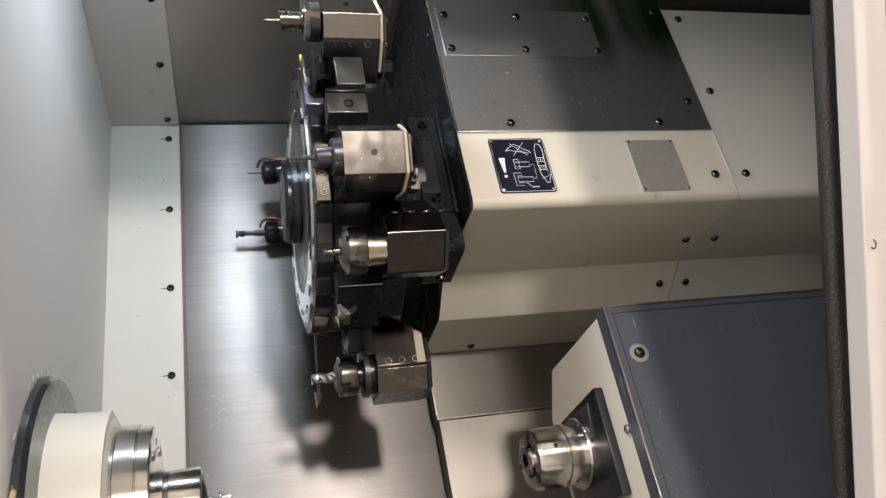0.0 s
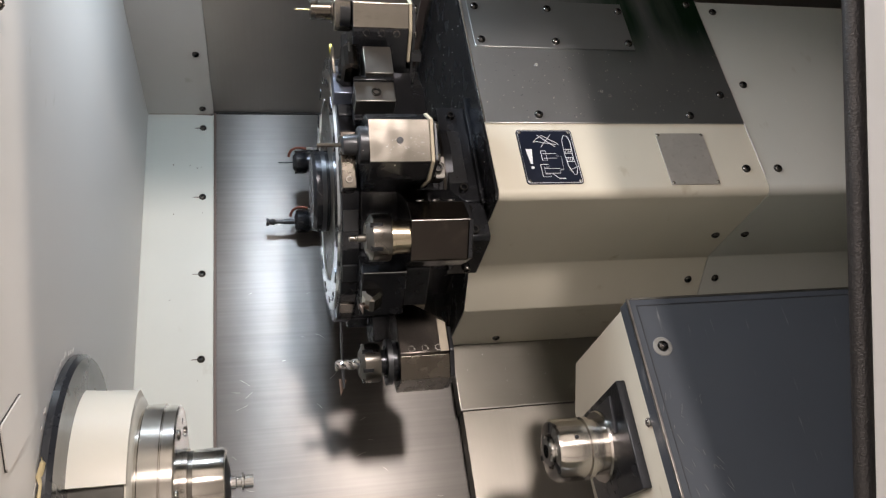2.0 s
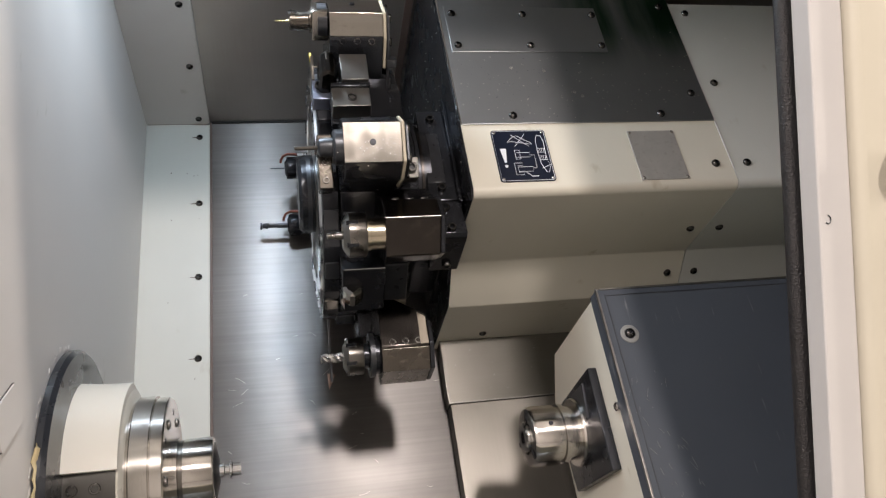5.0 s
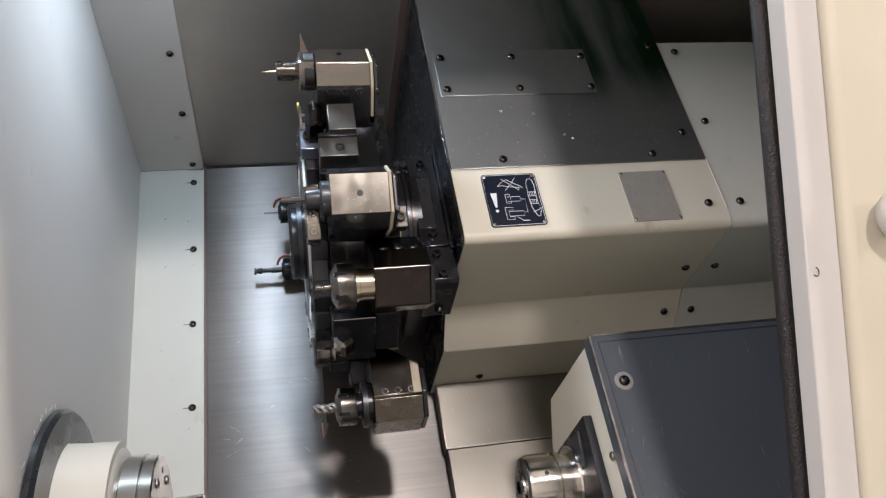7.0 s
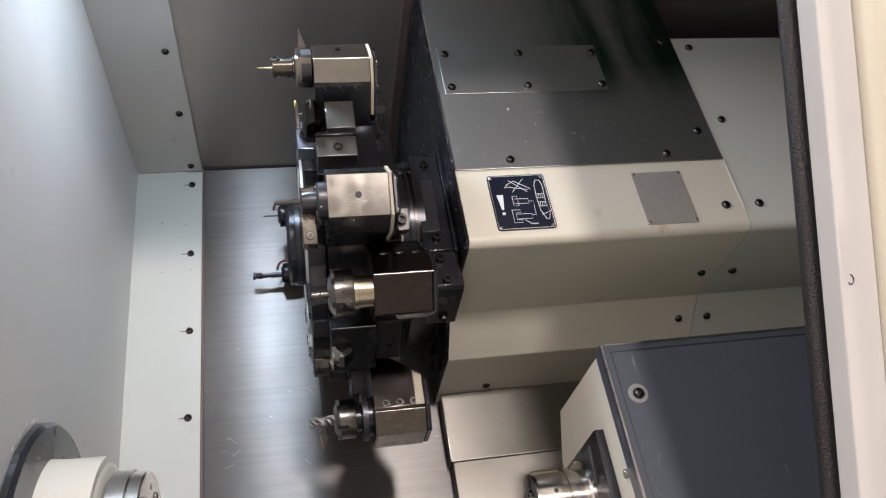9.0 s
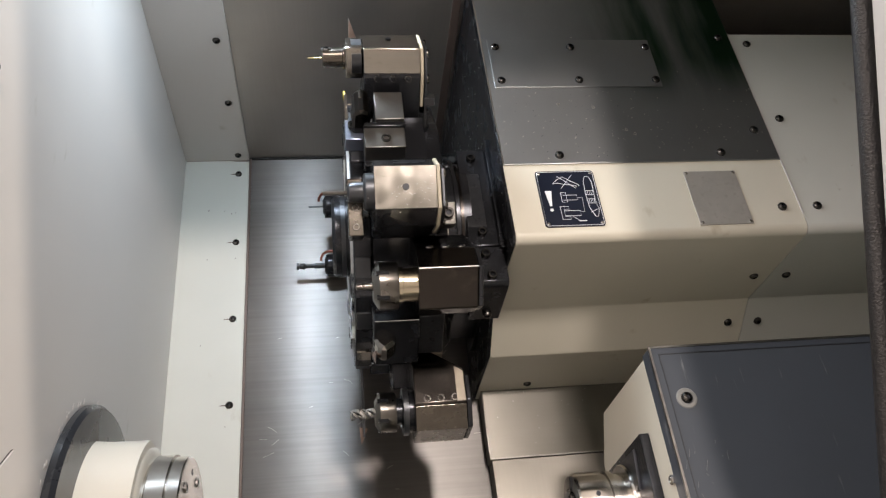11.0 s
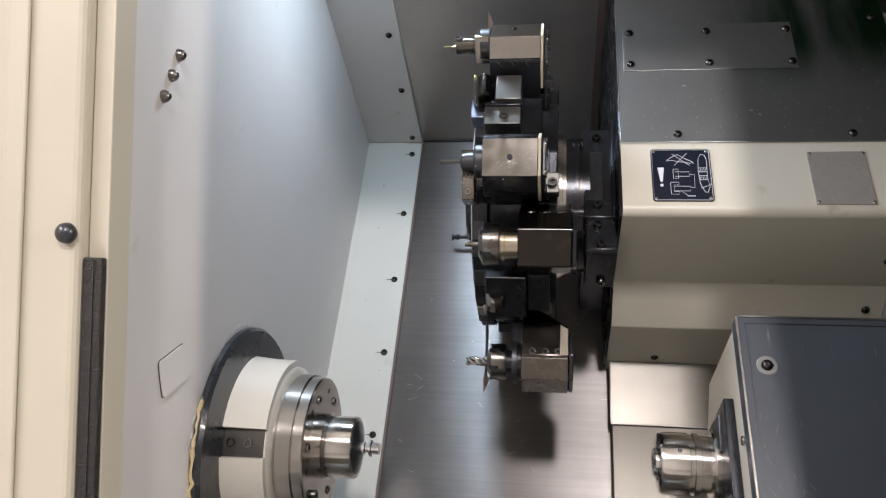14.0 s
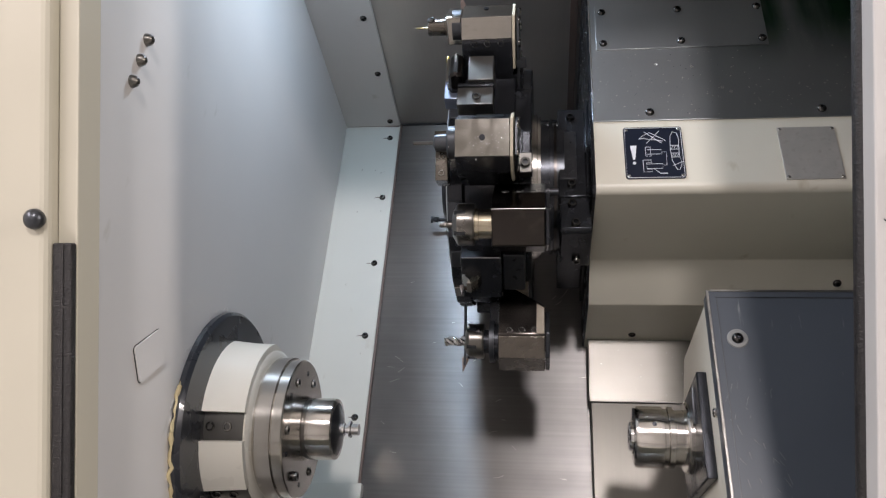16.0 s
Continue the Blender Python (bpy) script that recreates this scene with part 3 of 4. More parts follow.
# the plate's shade is put into its colour: black instead of stainless
part("end_cap", prism([(-0.4475, 0.351), (-0.4475, -0.071), (-0.440, -0.0785), (-0.282, -0.0780), (-0.2185, -0.1155), (-0.070, -0.1160), (-0.070, 0.351)], 0.3680, 0.3713), M_BLACK, cover, "dark stainless end plate flecked with swarf, its shade set in black")
part("upper_sheet", box(0.3712, 0.7263, -0.4512, -0.4492, 0.0263, 0.352, 0.0006), M_COVER, cover, "oily stainless sheet with green coolant film")
# chrome bead in place of the highlight that runs down the fold
part("folded_edge", tube([(0.3716, -0.4506, 0.0270), (0.3716, -0.4506, 0.3515)], 0.0011, 8), M_CHROME, cover, "folded sheet edge, its highlight set as a bright strip")
part("patch_sheet", box(0.3795, 0.6040, -0.4530, -0.4513, 0.1500, 0.2365, 0.0005), M_PATCH, cover, "screwed stainless patch plate")
part("side_cover", prism([(-0.4495, 0.2510)] + fold + UNDER + [(-0.0985, 0.2510)], 0.7278, 1.30), M_FLANGE, cover, "pale grey painted side cover", 30)
part("side_cover_edge", box(0.7264, 0.7281, -0.4508, -0.4490, -0.055, 0.2514), M_DOORGREY, cover, "worn pale folded edge")
# solid near-black block: the gap's shade is put into its colour
part("recess", box(0.7278, 1.30, -0.30, -0.070, 0.2515, 0.338), M_VOID, cover, "near-black block standing in for the shaded gap above the side cover")
part("lower_sheet", box(0.3760, 1.30, -0.0985, -0.0690, -0.2197, -0.1175, 0.0012), M_LOWSHEET, cover, "bare stainless lower sheet")
part("bottom_sheet", box(0.3780, 1.30, -0.0965, -0.0690, -0.50, -0.2203, 0.0008), M_SHEETV, cover, "brushed stainless bottom sheet")
# bright strips stand for the light line along the lip
part("sheet_lip", box(0.3750, 1.30, -0.1000, -0.0987, -0.2202, -0.2180, 0.0004), M_EDGE, cover, "folded sheet edge, its highlight set as a bright strip")
part("sheet_lip", box(0.3750, 0.3768, -0.1000, -0.0987, -0.2178, -0.1178, 0.0004), M_EDGE, cover, "folded sheet edge, its highlight set as a bright strip")
for x in (0.3888, 0.4920, 0.5969):
    for z in (0.1617, 0.2219):
        screw(BUTTON, cover, x, -0.4530, z)
for x, z in ((0.4425, 0.0390), (0.6505, 0.0385), (0.7065, 0.0740), (0.7095, 0.2420)):
    screw(BUTTON, cover, x, -0.4515, z)
for x, z in ((0.7500, 0.2317), (0.7500, 0.0941), (0.7038, -0.0450), (0.7495, -0.0450)):
    screw(BUTTON, cover, x, -0.4495, z)
for x in (0.7046, 0.7497):
    screw(BUTTON, cover, x, -0.3440, -0.0797, TO_DOWN)
for x in (0.7044, 0.7483):
    screw(BUTTON, cover, x, -0.2487, -0.0981, Matrix.Rotation(radians(58), 4, "X") @ TO_FRONT)
screw(BUTTON, cover, 0.4418, -0.118, -0.1172, TO_DOWN)
swarf = bmesh.new()
for i in range(230):
    x, z = random.uniform(0.376, 0.724), random.gauss(0.08, 0.06)
    if not 0.033 < z < 0.33 or 0.376 < x < 0.607 and 0.146 < z < 0.24:
        continue
    r = random.uniform(0.0002, 0.0008)
    bmesh.ops.create_icosphere(swarf, subdivisions=1, radius=r, matrix=Matrix.Translation((x, -0.4517, z)) @ pose(0, 0, 0, 0, random.uniform(0, 180), 0) @ Matrix.Diagonal((random.uniform(1, 2.6), 0.5, 1, 1)))
for i in range(70):
    r = random.uniform(0.0004, 0.0011)
    bmesh.ops.create_icosphere(swarf, subdivisions=1, radius=r, matrix=Matrix.Translation((0.3678, random.uniform(-0.44, -0.2), random.uniform(-0.05, 0.3))))
for i in range(40):
    r = random.uniform(0.0003, 0.001)
    bmesh.ops.create_icosphere(swarf, subdivisions=1, radius=r, matrix=Matrix.Translation((random.uniform(0.73, 0.95), -0.4497, random.uniform(-0.05, 0.26))))
for i in range(22):
    bmesh.ops.create_icosphere(swarf, subdivisions=1, radius=random.uniform(0.0003, 0.0007), matrix=Matrix.Translation((random.uniform(0.38, 0.60), -0.0988, random.uniform(-0.21, -0.12))))
tagged(part("swarf", swarf, M_CHIP, cover, "scattered fine bright swarf"), kind="stuff")
specks = bmesh.new()
for i in range(45):
    r = random.uniform(0.00015, 0.0004)
    bmesh.ops.create_icosphere(specks, subdivisions=1, radius=r, matrix=Matrix.Translation((random.gauss(0.46, 0.06), -0.4517, random.uniform(0.035, 0.15))) @ pose(0, 0, 0, 0, random.uniform(0, 180), 0) @ Matrix.Diagonal((random.uniform(1, 3), 0.5, 1, 1)))
tagged(part("dark_swarf", specks, M_GREYSTEEL, cover, "scattered dark chips"), kind="stuff")
CURL = mesh("swarf_curl", tube([(0.0022 * math.cos(a * 0.7) * (1 - a * 0.03), -0.0006, 0.0022 * math.sin(a * 0.7) * (1 - a * 0.03) + 0.0002 * a) for a in range(12)], 0.0004, 5), M_CHIP, 60)
for x, z in ((0.535, 0.078), (0.545, 0.071), (0.50, 0.115), (0.455, 0.12)):
    share("swarf_curl", CURL, cover, Matrix.Translation((x, -0.4518, z)) @ pose(0, 0, 0, 0, x * 900, 0))

# warning plate: dark with white line drawings
label = thing("warning_plate", "dark navy warning plate with white line pictograms", "sign", at=at_carriage(0.4432, -0.4492, -0.0244))
W2, H2 = 0.0358, 0.0399
part("plate", prism([p for c in ((W2 - 0.004, H2 - 0.004, 0), (-W2 + 0.004, H2 - 0.004, 90), (-W2 + 0.004, -H2 + 0.004, 180), (W2 - 0.004, -H2 + 0.004, 270)) for p in arc(c[0], c[1], 0.004, c[2], c[2] + 90, 4)], -0.0014, 0.0004, plane="xz"), M_PLATE, label, "navy enamelled plate")
rim = [p for c in ((W2 - 0.0045, H2 - 0.0045, 0), (-W2 + 0.0045, H2 - 0.0045, 90), (-W2 + 0.0045, -H2 + 0.0045, 180), (W2 - 0.0045, -H2 + 0.0045, 270)) for p in arc(c[0], c[1], 0.003, c[2], c[2] + 90, 4)]
part("border", tube([(x, -0.0015, z) for x, z in rim + rim[:1]], 0.00035, 5), M_MARK, label, "fine white border")


def stroke(points, r=0.00038, name="pictogram_line"):
    part(name, tube([(x, -0.0015, z) for x, z in points], r, 5), M_MARK, label, "white line")


part("exclamation_mark", prism([(-0.0285, 0.0105), (-0.0205, 0.0105), (-0.0232, -0.0110), (-0.0258, -0.0110)], -0.0018, -0.0012, plane="xz"), M_MARK, label, "white exclamation mark")
part("exclamation_dot", prism(arc(-0.0245, -0.0165, 0.0021, 0, 360, 12)[:-1], -0.0018, -0.0012, plane="xz"), M_MARK, label)
stroke([(-0.017, 0.021), (-0.012, 0.026), (-0.004, 0.031), (0.002, 0.027), (0.006, 0.024), (0.013, 0.020), (0.015, 0.017)])
stroke([(-0.017, 0.021), (-0.011, 0.022), (-0.004, 0.020), (0.004, 0.019), (0.012, 0.017)])
stroke([(-0.010, 0.032), (0.010, 0.014)], 0.00036)
stroke([(0.008, 0.033), (-0.008, 0.014)], 0.00036)
stroke([(-0.010, 0.008), (-0.004, 0.008), (-0.004, -0.006), (-0.010, -0.006), (-0.010, 0.008)])
stroke([(-0.008, 0.004), (0.009, 0.004), (0.009, -0.003), (-0.008, -0.003)])
stroke([(0.009, 0.000), (0.015, 0.000), (0.014, -0.020), (0.010, -0.020)])
stroke([(-0.014, -0.012), (-0.004, -0.012), (-0.004, -0.016), (-0.010, -0.016), (-0.010, -0.026), (-0.004, -0.026), (-0.004, -0.030), (-0.014, -0.030), (-0.014, -0.012)])
stroke([(-0.010, -0.018), (0.009, -0.018), (0.009, -0.025), (-0.010, -0.025)])
stroke([(-0.001, -0.026), (0.005, -0.0315)])
stroke([(0.005, -0.0325), (0.014, -0.0325)], 0.0007, "text_bar")
stroke([(0.024, 0.031), (0.029, 0.030), (0.031, 0.022), (0.030, -0.004), (0.032, -0.018), (0.029, -0.027), (0.026, -0.027), (0.021, -0.014), (0.020, 0.004), (0.021, 0.024), (0.024, 0.031)])
stroke([(0.0205, 0.010), (0.0305, 0.010)])
stroke([(0.0205, 0.004), (0.0305, 0.004)])
stroke([(0.0205, -0.002), (0.0305, -0.002)])
stroke([(0.0205, -0.008), (0.0305, -0.008)])
for k in range(3):
    stroke([(0.0215 + 0.003 * k, -0.007), (0.0235 + 0.003 * k, -0.003)])
    stroke([(0.0215 + 0.003 * k, 0.005), (0.0235 + 0.003 * k, 0.009)])
stroke([(0.021, -0.021), (0.034, -0.015)])
for x in (-W2 + 0.0042, W2 - 0.0042):
    for z in (-H2 + 0.0042, H2 - 0.0042):
        screw(RIVET, label, x, -0.0014, z, name="rivet")

blank = thing("blank_plate", "worn grey aluminium data plate without any writing", "plate", at=at_carriage(0.6262, -0.4492, -0.0287))
part("plate", box(-0.0333, 0.0333, -0.0013, 0.0004, -0.0393, 0.0393, 0.0004), M_BLANK, blank)
for x in (-0.0303, 0.0303):
    for z in (-0.0363, 0.0363):
        screw(RIVET, blank, x, -0.0013, z, name="rivet")

# bearing bracket between carriage and turret
bracket = thing("turret_bracket", "dark grey steel bearing bracket of the turret", "bracket", at=C0 + Vector((0.004, 0, 0)))
part("upper_block", prism([(-0.402, 0.090), (-0.402, -0.0555), (-0.150, -0.0555), (-0.150, 0.090)], 0.3230, 0.3590, 0.0015), M_BLACK, bracket)
part("lower_block", prism([(-0.402, -0.0565), (-0.402, -0.104), (-0.396, -0.108), (-0.318, -0.110), (-0.318, -0.0565)], 0.3250, 0.3636, 0.0015), M_BLACK, bracket)
part("rear_plate", prism([(-0.409, 0.101), (-0.409, -0.062), (-0.120, -0.062), (-0.120, 0.101)], 0.3592, 0.3638, 0.0008), M_BLACK, bracket)
part("cast_window", prism([(-0.4032, 0.050), (-0.4032, -0.028), (-0.397, -0.032), (-0.397, 0.054)], 0.3245, 0.3470, 0.0008), M_CAST, bracket, "rough black casting")
for x, z in ((0.340, 0.0745), (0.340, -0.0375), (0.340, -0.068), (0.344, -0.097)):
    screw(CAPSCREW, bracket, x, -0.402, z)
screw(CAPSCREW, bracket, 0.346, -0.335, -0.1095, TO_DOWN)
for z in (0.070, -0.041):
    part("stud", lathe([(0.3235, 0.0042), (0.3080, 0.0042), (0.3072, 0.0034), (0.3072, 0.0)], 12, m=Matrix.Translation((0, -0.392, z))), M_GREYSTEEL, bracket)

# ---- turret ----
TC = at_carriage(0.009, -0.318, 0.019)
turret = thing("tool_turret", "black oxide steel tool turret with polished front ring", "turret", at=TC)


def gon(r, n=16, off=11.25):
    return [(r * math.cos(radians(off + 360 / n * k)), r * math.sin(radians(off + 360 / n * k))) for k in range(n)]


part("drum", prism(gon(0.168), 0.2005, 0.2840, 0.002), M_BLACK, turret, "black sixteen-sided drum", 20)
part("front_disc", prism(gon(0.171), 0.1800, 0.2000, 0.0015), M_BLACK, turret, "black sixteen-sided disc", 20)
part("front_ring", lathe([(0.1798, 0.155), (0.1770, 0.153), (0.1770, 0.118), (0.1798, 0.116)], 72), M_CHROME, turret, "polished steel ring with slots")
for k in range(16):
    part("slot", prism([(-0.003, -0.010), (0.003, -0.010), (0.003, 0.010), (-0.003, 0.010)], 0.1762, 0.1772), M_BLACK, turret, at=Matrix.Rotation(radians(22.5 * k + 11), 4, "X") @ Matrix.Translation((0, 0.142, 0)))
part("face_disc", lathe([(0.1800, 0.1165), (0.1788, 0.1160), (0.1785, 0.0)], 64), M_NUT, turret, "smooth grey steel disc inside the ring")
part("hub", lathe([(0.1800, 0.052), (0.1620, 0.052), (0.1580, 0.048), (0.1580, 0.020), (0.1600, 0.0)], 56), M_BLACK, turret, "black hub cap")
part("hub_band", lathe([(0.1745, 0.0526), (0.1690, 0.0526)], 56), M_GREYSTEEL, turret)
part("bearing_ring", lathe([(0.2840, 0.104), (0.2900, 0.104), (0.2910, 0.100), (0.2950, 0.100)], 72), M_STEEL, turret, "bright bearing ring")
part("bearing_seat", lathe([(0.2940, 0.092), (0.3060, 0.092), (0.3065, 0.096), (0.3110, 0.096), (0.3115, 0.091), (0.3260, 0.091)], 72), M_BLACK, turret, "black bearing seat")
part("bearing_band", lathe([(0.3128, 0.0935), (0.3160, 0.0935)], 72), M_DARKHOLDER, turret)
for k in range(16):
    a = radians(22.5 * k)
    m = Matrix.Rotation(a, 4, "X") @ Matrix.Translation((0.1895, 0.168, 0)) @ pose(0, 0, 0, 0, 0, -90)
    share("wedge_screw", SOCKET, turret, m @ Matrix.Scale(0.8, 4))
    part("wedge", box(0.1815, 0.1985, 0.1655, 0.1700, -0.012, 0.012, 0.001), M_GREYSTEEL if k % 3 else M_HOLDER, turret, at=Matrix.Rotation(a, 4, "X"))


def station(deg):
    """Frame at a turret station: y points outwards from the turret axis, z along its rim, upwards in front."""
    return Matrix.Translation(TC) @ Matrix.Rotation(radians(180 - deg), 4, "X") @ Matrix.Diagonal((1, 1, 1, 1))


HEX = [(0.1700, -0.0350), (0.2320, -0.0350), (0.2580, -0.0215), (0.2580, 0.0215), (0.2320, 0.0350), (0.1700, 0.0350)]


def er_nut(parent, x0, x1, r, material, slots=6):
    w = x1 - x0
    nut = part("collet_nut", lathe([(x0 + 0.001, r * 0.52), (x0, r * 0.60), (x0 + w * 0.18, r * 0.93), (x0 + w * 0.24, r), (x1 - 0.002, r), (x1, r * 0.95)], 36, m=Matrix.Translation((0, 0.24, 0))), material, parent, "slotted collet nut")
    for k in range(slots):
        part("slot", prism([(r * 0.90, -0.0022)] + [(r * 1.012, -0.0022), (r * 1.012, 0.0022), (r * 0.90, 0.0022)], x0 + w * 0.12, x0 + w * 0.62, 0.0004), M_BLACK, nut, at=Matrix.Translation((0, 0.24, 0)) @ Matrix.Rotation(radians(360 / slots * k + 12), 4, "X"))
    return nut


def holder(name, deg, x0, x1, material, side_screws=0, gasket=False, label="", faces=(), out=0.0):
    ob = thing(name, label, "tool holder", turn=station(deg), group="turret tool holders")
    part("block", prism(HEX, x0, x1, 0.0016), M_BLACK if material is M_HOLDER else material, ob, "black steel block" if material is M_HOLDER else "browned steel block", 20)
    if faces:
        edge = [(0.2345, -0.0338), (0.2578, -0.0214), (0.2578, 0.0214), (0.2345, 0.0338)][slice(*faces)]
        shell = [(y + 0.0008, z * 1.015) for y, z in edge] + [(y - 0.004, z * 0.97) for y, z in edge[::-1]]
        part("ground_face", prism(shell, x0 + 0.0003, x1 - 0.0003, 0.0004), material, ob, "bright ground steel face", 10)
    part("foot", box(x0 + 0.004, min(x1 + 0.012, 0.284), 0.1665, 0.186, -0.031, 0.031, 0.001), M_BLACK, ob)
    if gasket:
        g = [(y * 1.004 if y > 0.2 else 0.196, z * 1.02) for y, z in HEX]
        part("gasket", prism(g, x1 + 0.0002, x1 + 0.0036, 0.0006), M_GASKET, ob, "ivory gasket plate")
        part("end_cap", prism([(y - 0.004, z * 0.9) for y, z in HEX], x1 + 0.0052, x1 + 0.0085, 0.0006), M_GREYSTEEL, ob)
        for y, z in ((0.250, 0.016), (0.250, -0.016), (0.226, 0.028), (0.226, -0.028), (0.190, -0.028)):
            screw(SOCKET, ob, x1 + 0.0085, y, z, TO_RIGHT)
    if side_screws:
        s = 1 if side_screws > 0 else -1
        for k in range(3):
            x = x0 + (x1 - x0) * (0.24 + 0.27 * k)
            share("screw", SOCKET, ob, Matrix.Translation((x, 0.2255 + out, s * 0.0345)) @ Matrix.Scale(0.85, 4) @ pose(0, 0, 0, 0, 90 * s, 0))
    return ob


# small live drill holder, ivory gasket
a = holder("live_tool_holder", 23.3, 0.1985, 0.2610, M_HOLDER, 1, True, "bright ground steel live tool holder with ivory gasket and thin drill", (0, 4), 0.0035)
part("face_hole", lathe([(0.0, 0.003), (0.0012, 0.003)], 14, m=Matrix.Translation((0.228, 0.2586, -0.008)) @ pose(0, 0, 0, 0, 0, 90)), M_BLACK, a)
part("coupling", box(0.2655, 0.2780, 0.1960, 0.2060, 0.0220, 0.0350, 0.001), M_GREYSTEEL, a)
part("nose_block", box(0.1790, 0.1985, 0.222, 0.258, -0.017, 0.017, 0.002), M_HOLDER, a)
part("nose_flange", lathe([(0.1860, 0.0205), (0.1970, 0.0205)], 28, m=Matrix.Translation((0, 0.24, 0))), M_GREYSTEEL, a)
part("chuck_sleeve", lathe([(0.1540, 0.0098), (0.1550, 0.0106), (0.1760, 0.0106), (0.1770, 0.0135), (0.1860, 0.0135)], 28, m=Matrix.Translation((0, 0.24, 0))), M_OLDSTEEL, a)
screw(SOCKET, a, 0.1580, 0.2500, 0.0, pose(0, 0, 0, 0, 0, -90))
part("drill", lathe([(0.1370, 0.0), (0.1385, 0.0010), (0.1545, 0.0011)], 10, m=Matrix.Translation((0, 0.24, 0))), M_BRASS, a, "thin gold-coated drill")

# live holder with oily face
b = holder("live_tool_holder", -22.8, 0.2000, 0.2620, M_HOLDER, 0, True, "oil-wet ground steel live tool holder with ivory gasket", (1, 3))
part("face_hole", lathe([(0.0, 0.0033), (0.0012, 0.0033)], 14, m=Matrix.Translation((0.231, 0.2586, 0.000)) @ pose(0, 0, 0, 0, 0, 90)), M_BLACK, b)
# chrome drops serve as oil and as bright spots of the face's reflection
drops = bmesh.new()
for k in range(64):
    bmesh.ops.create_icosphere(drops, subdivisions=1, radius=random.uniform(0.0002, 0.0009), matrix=Matrix.Translation((random.gauss(0.236, 0.012), 0.2588, random.gauss(0.006, 0.007))) @ Matrix.Diagonal((1, 0.45, 1, 1)))
tagged(part("oil_drops", drops, M_CHROME, b, "tiny bright drops for oil and for spots of reflected light", 60), kind="stuff")
part("nose_flange", lathe([(0.1900, 0.0170), (0.1920, 0.0190), (0.2000, 0.0190)], 28, m=Matrix.Translation((0, 0.24, 0))), M_GREYSTEEL, b)
part("chuck_sleeve", lathe([(0.1740, 0.0065), (0.1760, 0.0095), (0.1830, 0.0105), (0.1900, 0.0105)], 24, m=Matrix.Translation((0, 0.24, 0))), M_GREYSTEEL, b)
part("tool_shank", lathe([(0.1500, 0.0), (0.1500, 0.0023), (0.1740, 0.0023)], 10, m=Matrix.Translation((0, 0.24, 0))), M_NUT, b, "thin bright shank")
part("clamp_block", box(0.1740, 0.1900, 0.2100, 0.2380, -0.0150, 0.0040, 0.0012), M_DARKHOLDER, b, "browned steel nozzle clamp")
part("clamp_block", box(0.1745, 0.1895, 0.2000, 0.2300, 0.0060, 0.0420, 0.0012), M_OLDSTEEL, b, "browned steel nozzle clamp")
for y, z in ((0.2380, -0.0060), (0.2300, 0.0130), (0.2300, 0.0330)):
    share("screw", SOCKET, b, Matrix.Translation((0.1820, y, z)) @ pose(0, 0, 0, 0, 0, -90) @ Matrix.Scale(0.72, 4))
part("coupling", box(0.2700, 0.2860, 0.190, 0.214, 0.006, 0.030, 0.001), M_CLAMP, b)
screw(CAPSCREW, b, 0.278, 0.214, 0.018, pose(0, 0, 0, 0, 0, -90))

# milling holder, dark
c = holder("collet_tool_holder", -45.4, 0.2405, 0.3010, M_DARKHOLDER, -1, False, "dark browned steel collet holder with slotted nut and end mill")
part("end_cap", prism([(0.182, -0.030), (0.2300, -0.0335), (0.2560, -0.0205), (0.2560, 0.0205), (0.2300, 0.0335), (0.182, 0.030)], 0.3012, 0.3060, 0.001), M_BLACK, c, "", 20)
part("neck", lathe([(0.2200, 0.0185), (0.2255, 0.0185), (0.2260, 0.0172), (0.2410, 0.0172)], 32, m=Matrix.Translation((0, 0.24, 0))), M_NECK, c, "straw-coloured steel neck")
# thin bright bar that imitates the glint on the block's edge
part("worn_edge", tube([(0.2410, 0.2583, -0.0217), (0.3005, 0.2583, -0.0217)], 0.00055, 6), M_EDGE, c, "bright bar laid on as a glint along the edge")
er_nut(c, 0.1960, 0.2210, 0.0245, M_NUT)
part("end_mill", lathe([(0.1790, 0.0), (0.1800, 0.0032), (0.1880, 0.0032), (0.1885, 0.0042), (0.1985, 0.0042)], 12, m=Matrix.Translation((0, 0.24, 0))), M_NUT, c, "bright end mill")

# milling holder at the bottom
d = holder("collet_tool_holder", -90.7, 0.2420, 0.3000, M_DARKHOLDER, -1, False, "dark steel collet holder with bright nut and fluted end mill", (), 0.0135)
for child in d.children:
    if child.name.startswith("block"):
        for v in child.data.vertices:
            v.co.y += 0.0125 if v.co.y > 0.20 else 0.034 if v.co.x > 0.25 else 0.0
    if child.name.startswith("foot"):
        for v in child.data.vertices:
            v.co.x = min(v.co.x, 0.25)
part("end_cap", prism([(0.212, -0.0320), (0.2425, -0.0345), (0.2700, -0.0210), (0.2700, 0.0210), (0.2425, 0.0345), (0.212, 0.032)], 0.3005, 0.3060, 0.001), M_BLACK, d, "", 20)
part("clamp_strip", prism([(0.2895, 0.2020), (0.2995, 0.2085), (0.2995, 0.2440), (0.2895, 0.2440)], -0.0362, -0.0340, 0.0006, plane="xy"), M_TAN, d, "tan oiled steel strip")
part("worn_facet", prism([(0.2475, -0.0345), (0.2711, -0.0218), (0.2711, 0.0210), (0.2665, 0.0200), (0.2665, -0.0190), (0.2455, -0.0310)], 0.2425, 0.2995, 0.0004), M_OLDSTEEL, d, "worn bright steel facets", 10)
part("lug", box(0.2590, 0.2790, 0.1700, 0.1860, -0.0345, -0.020, 0.001), M_TAN, d, "tan oiled steel lug")
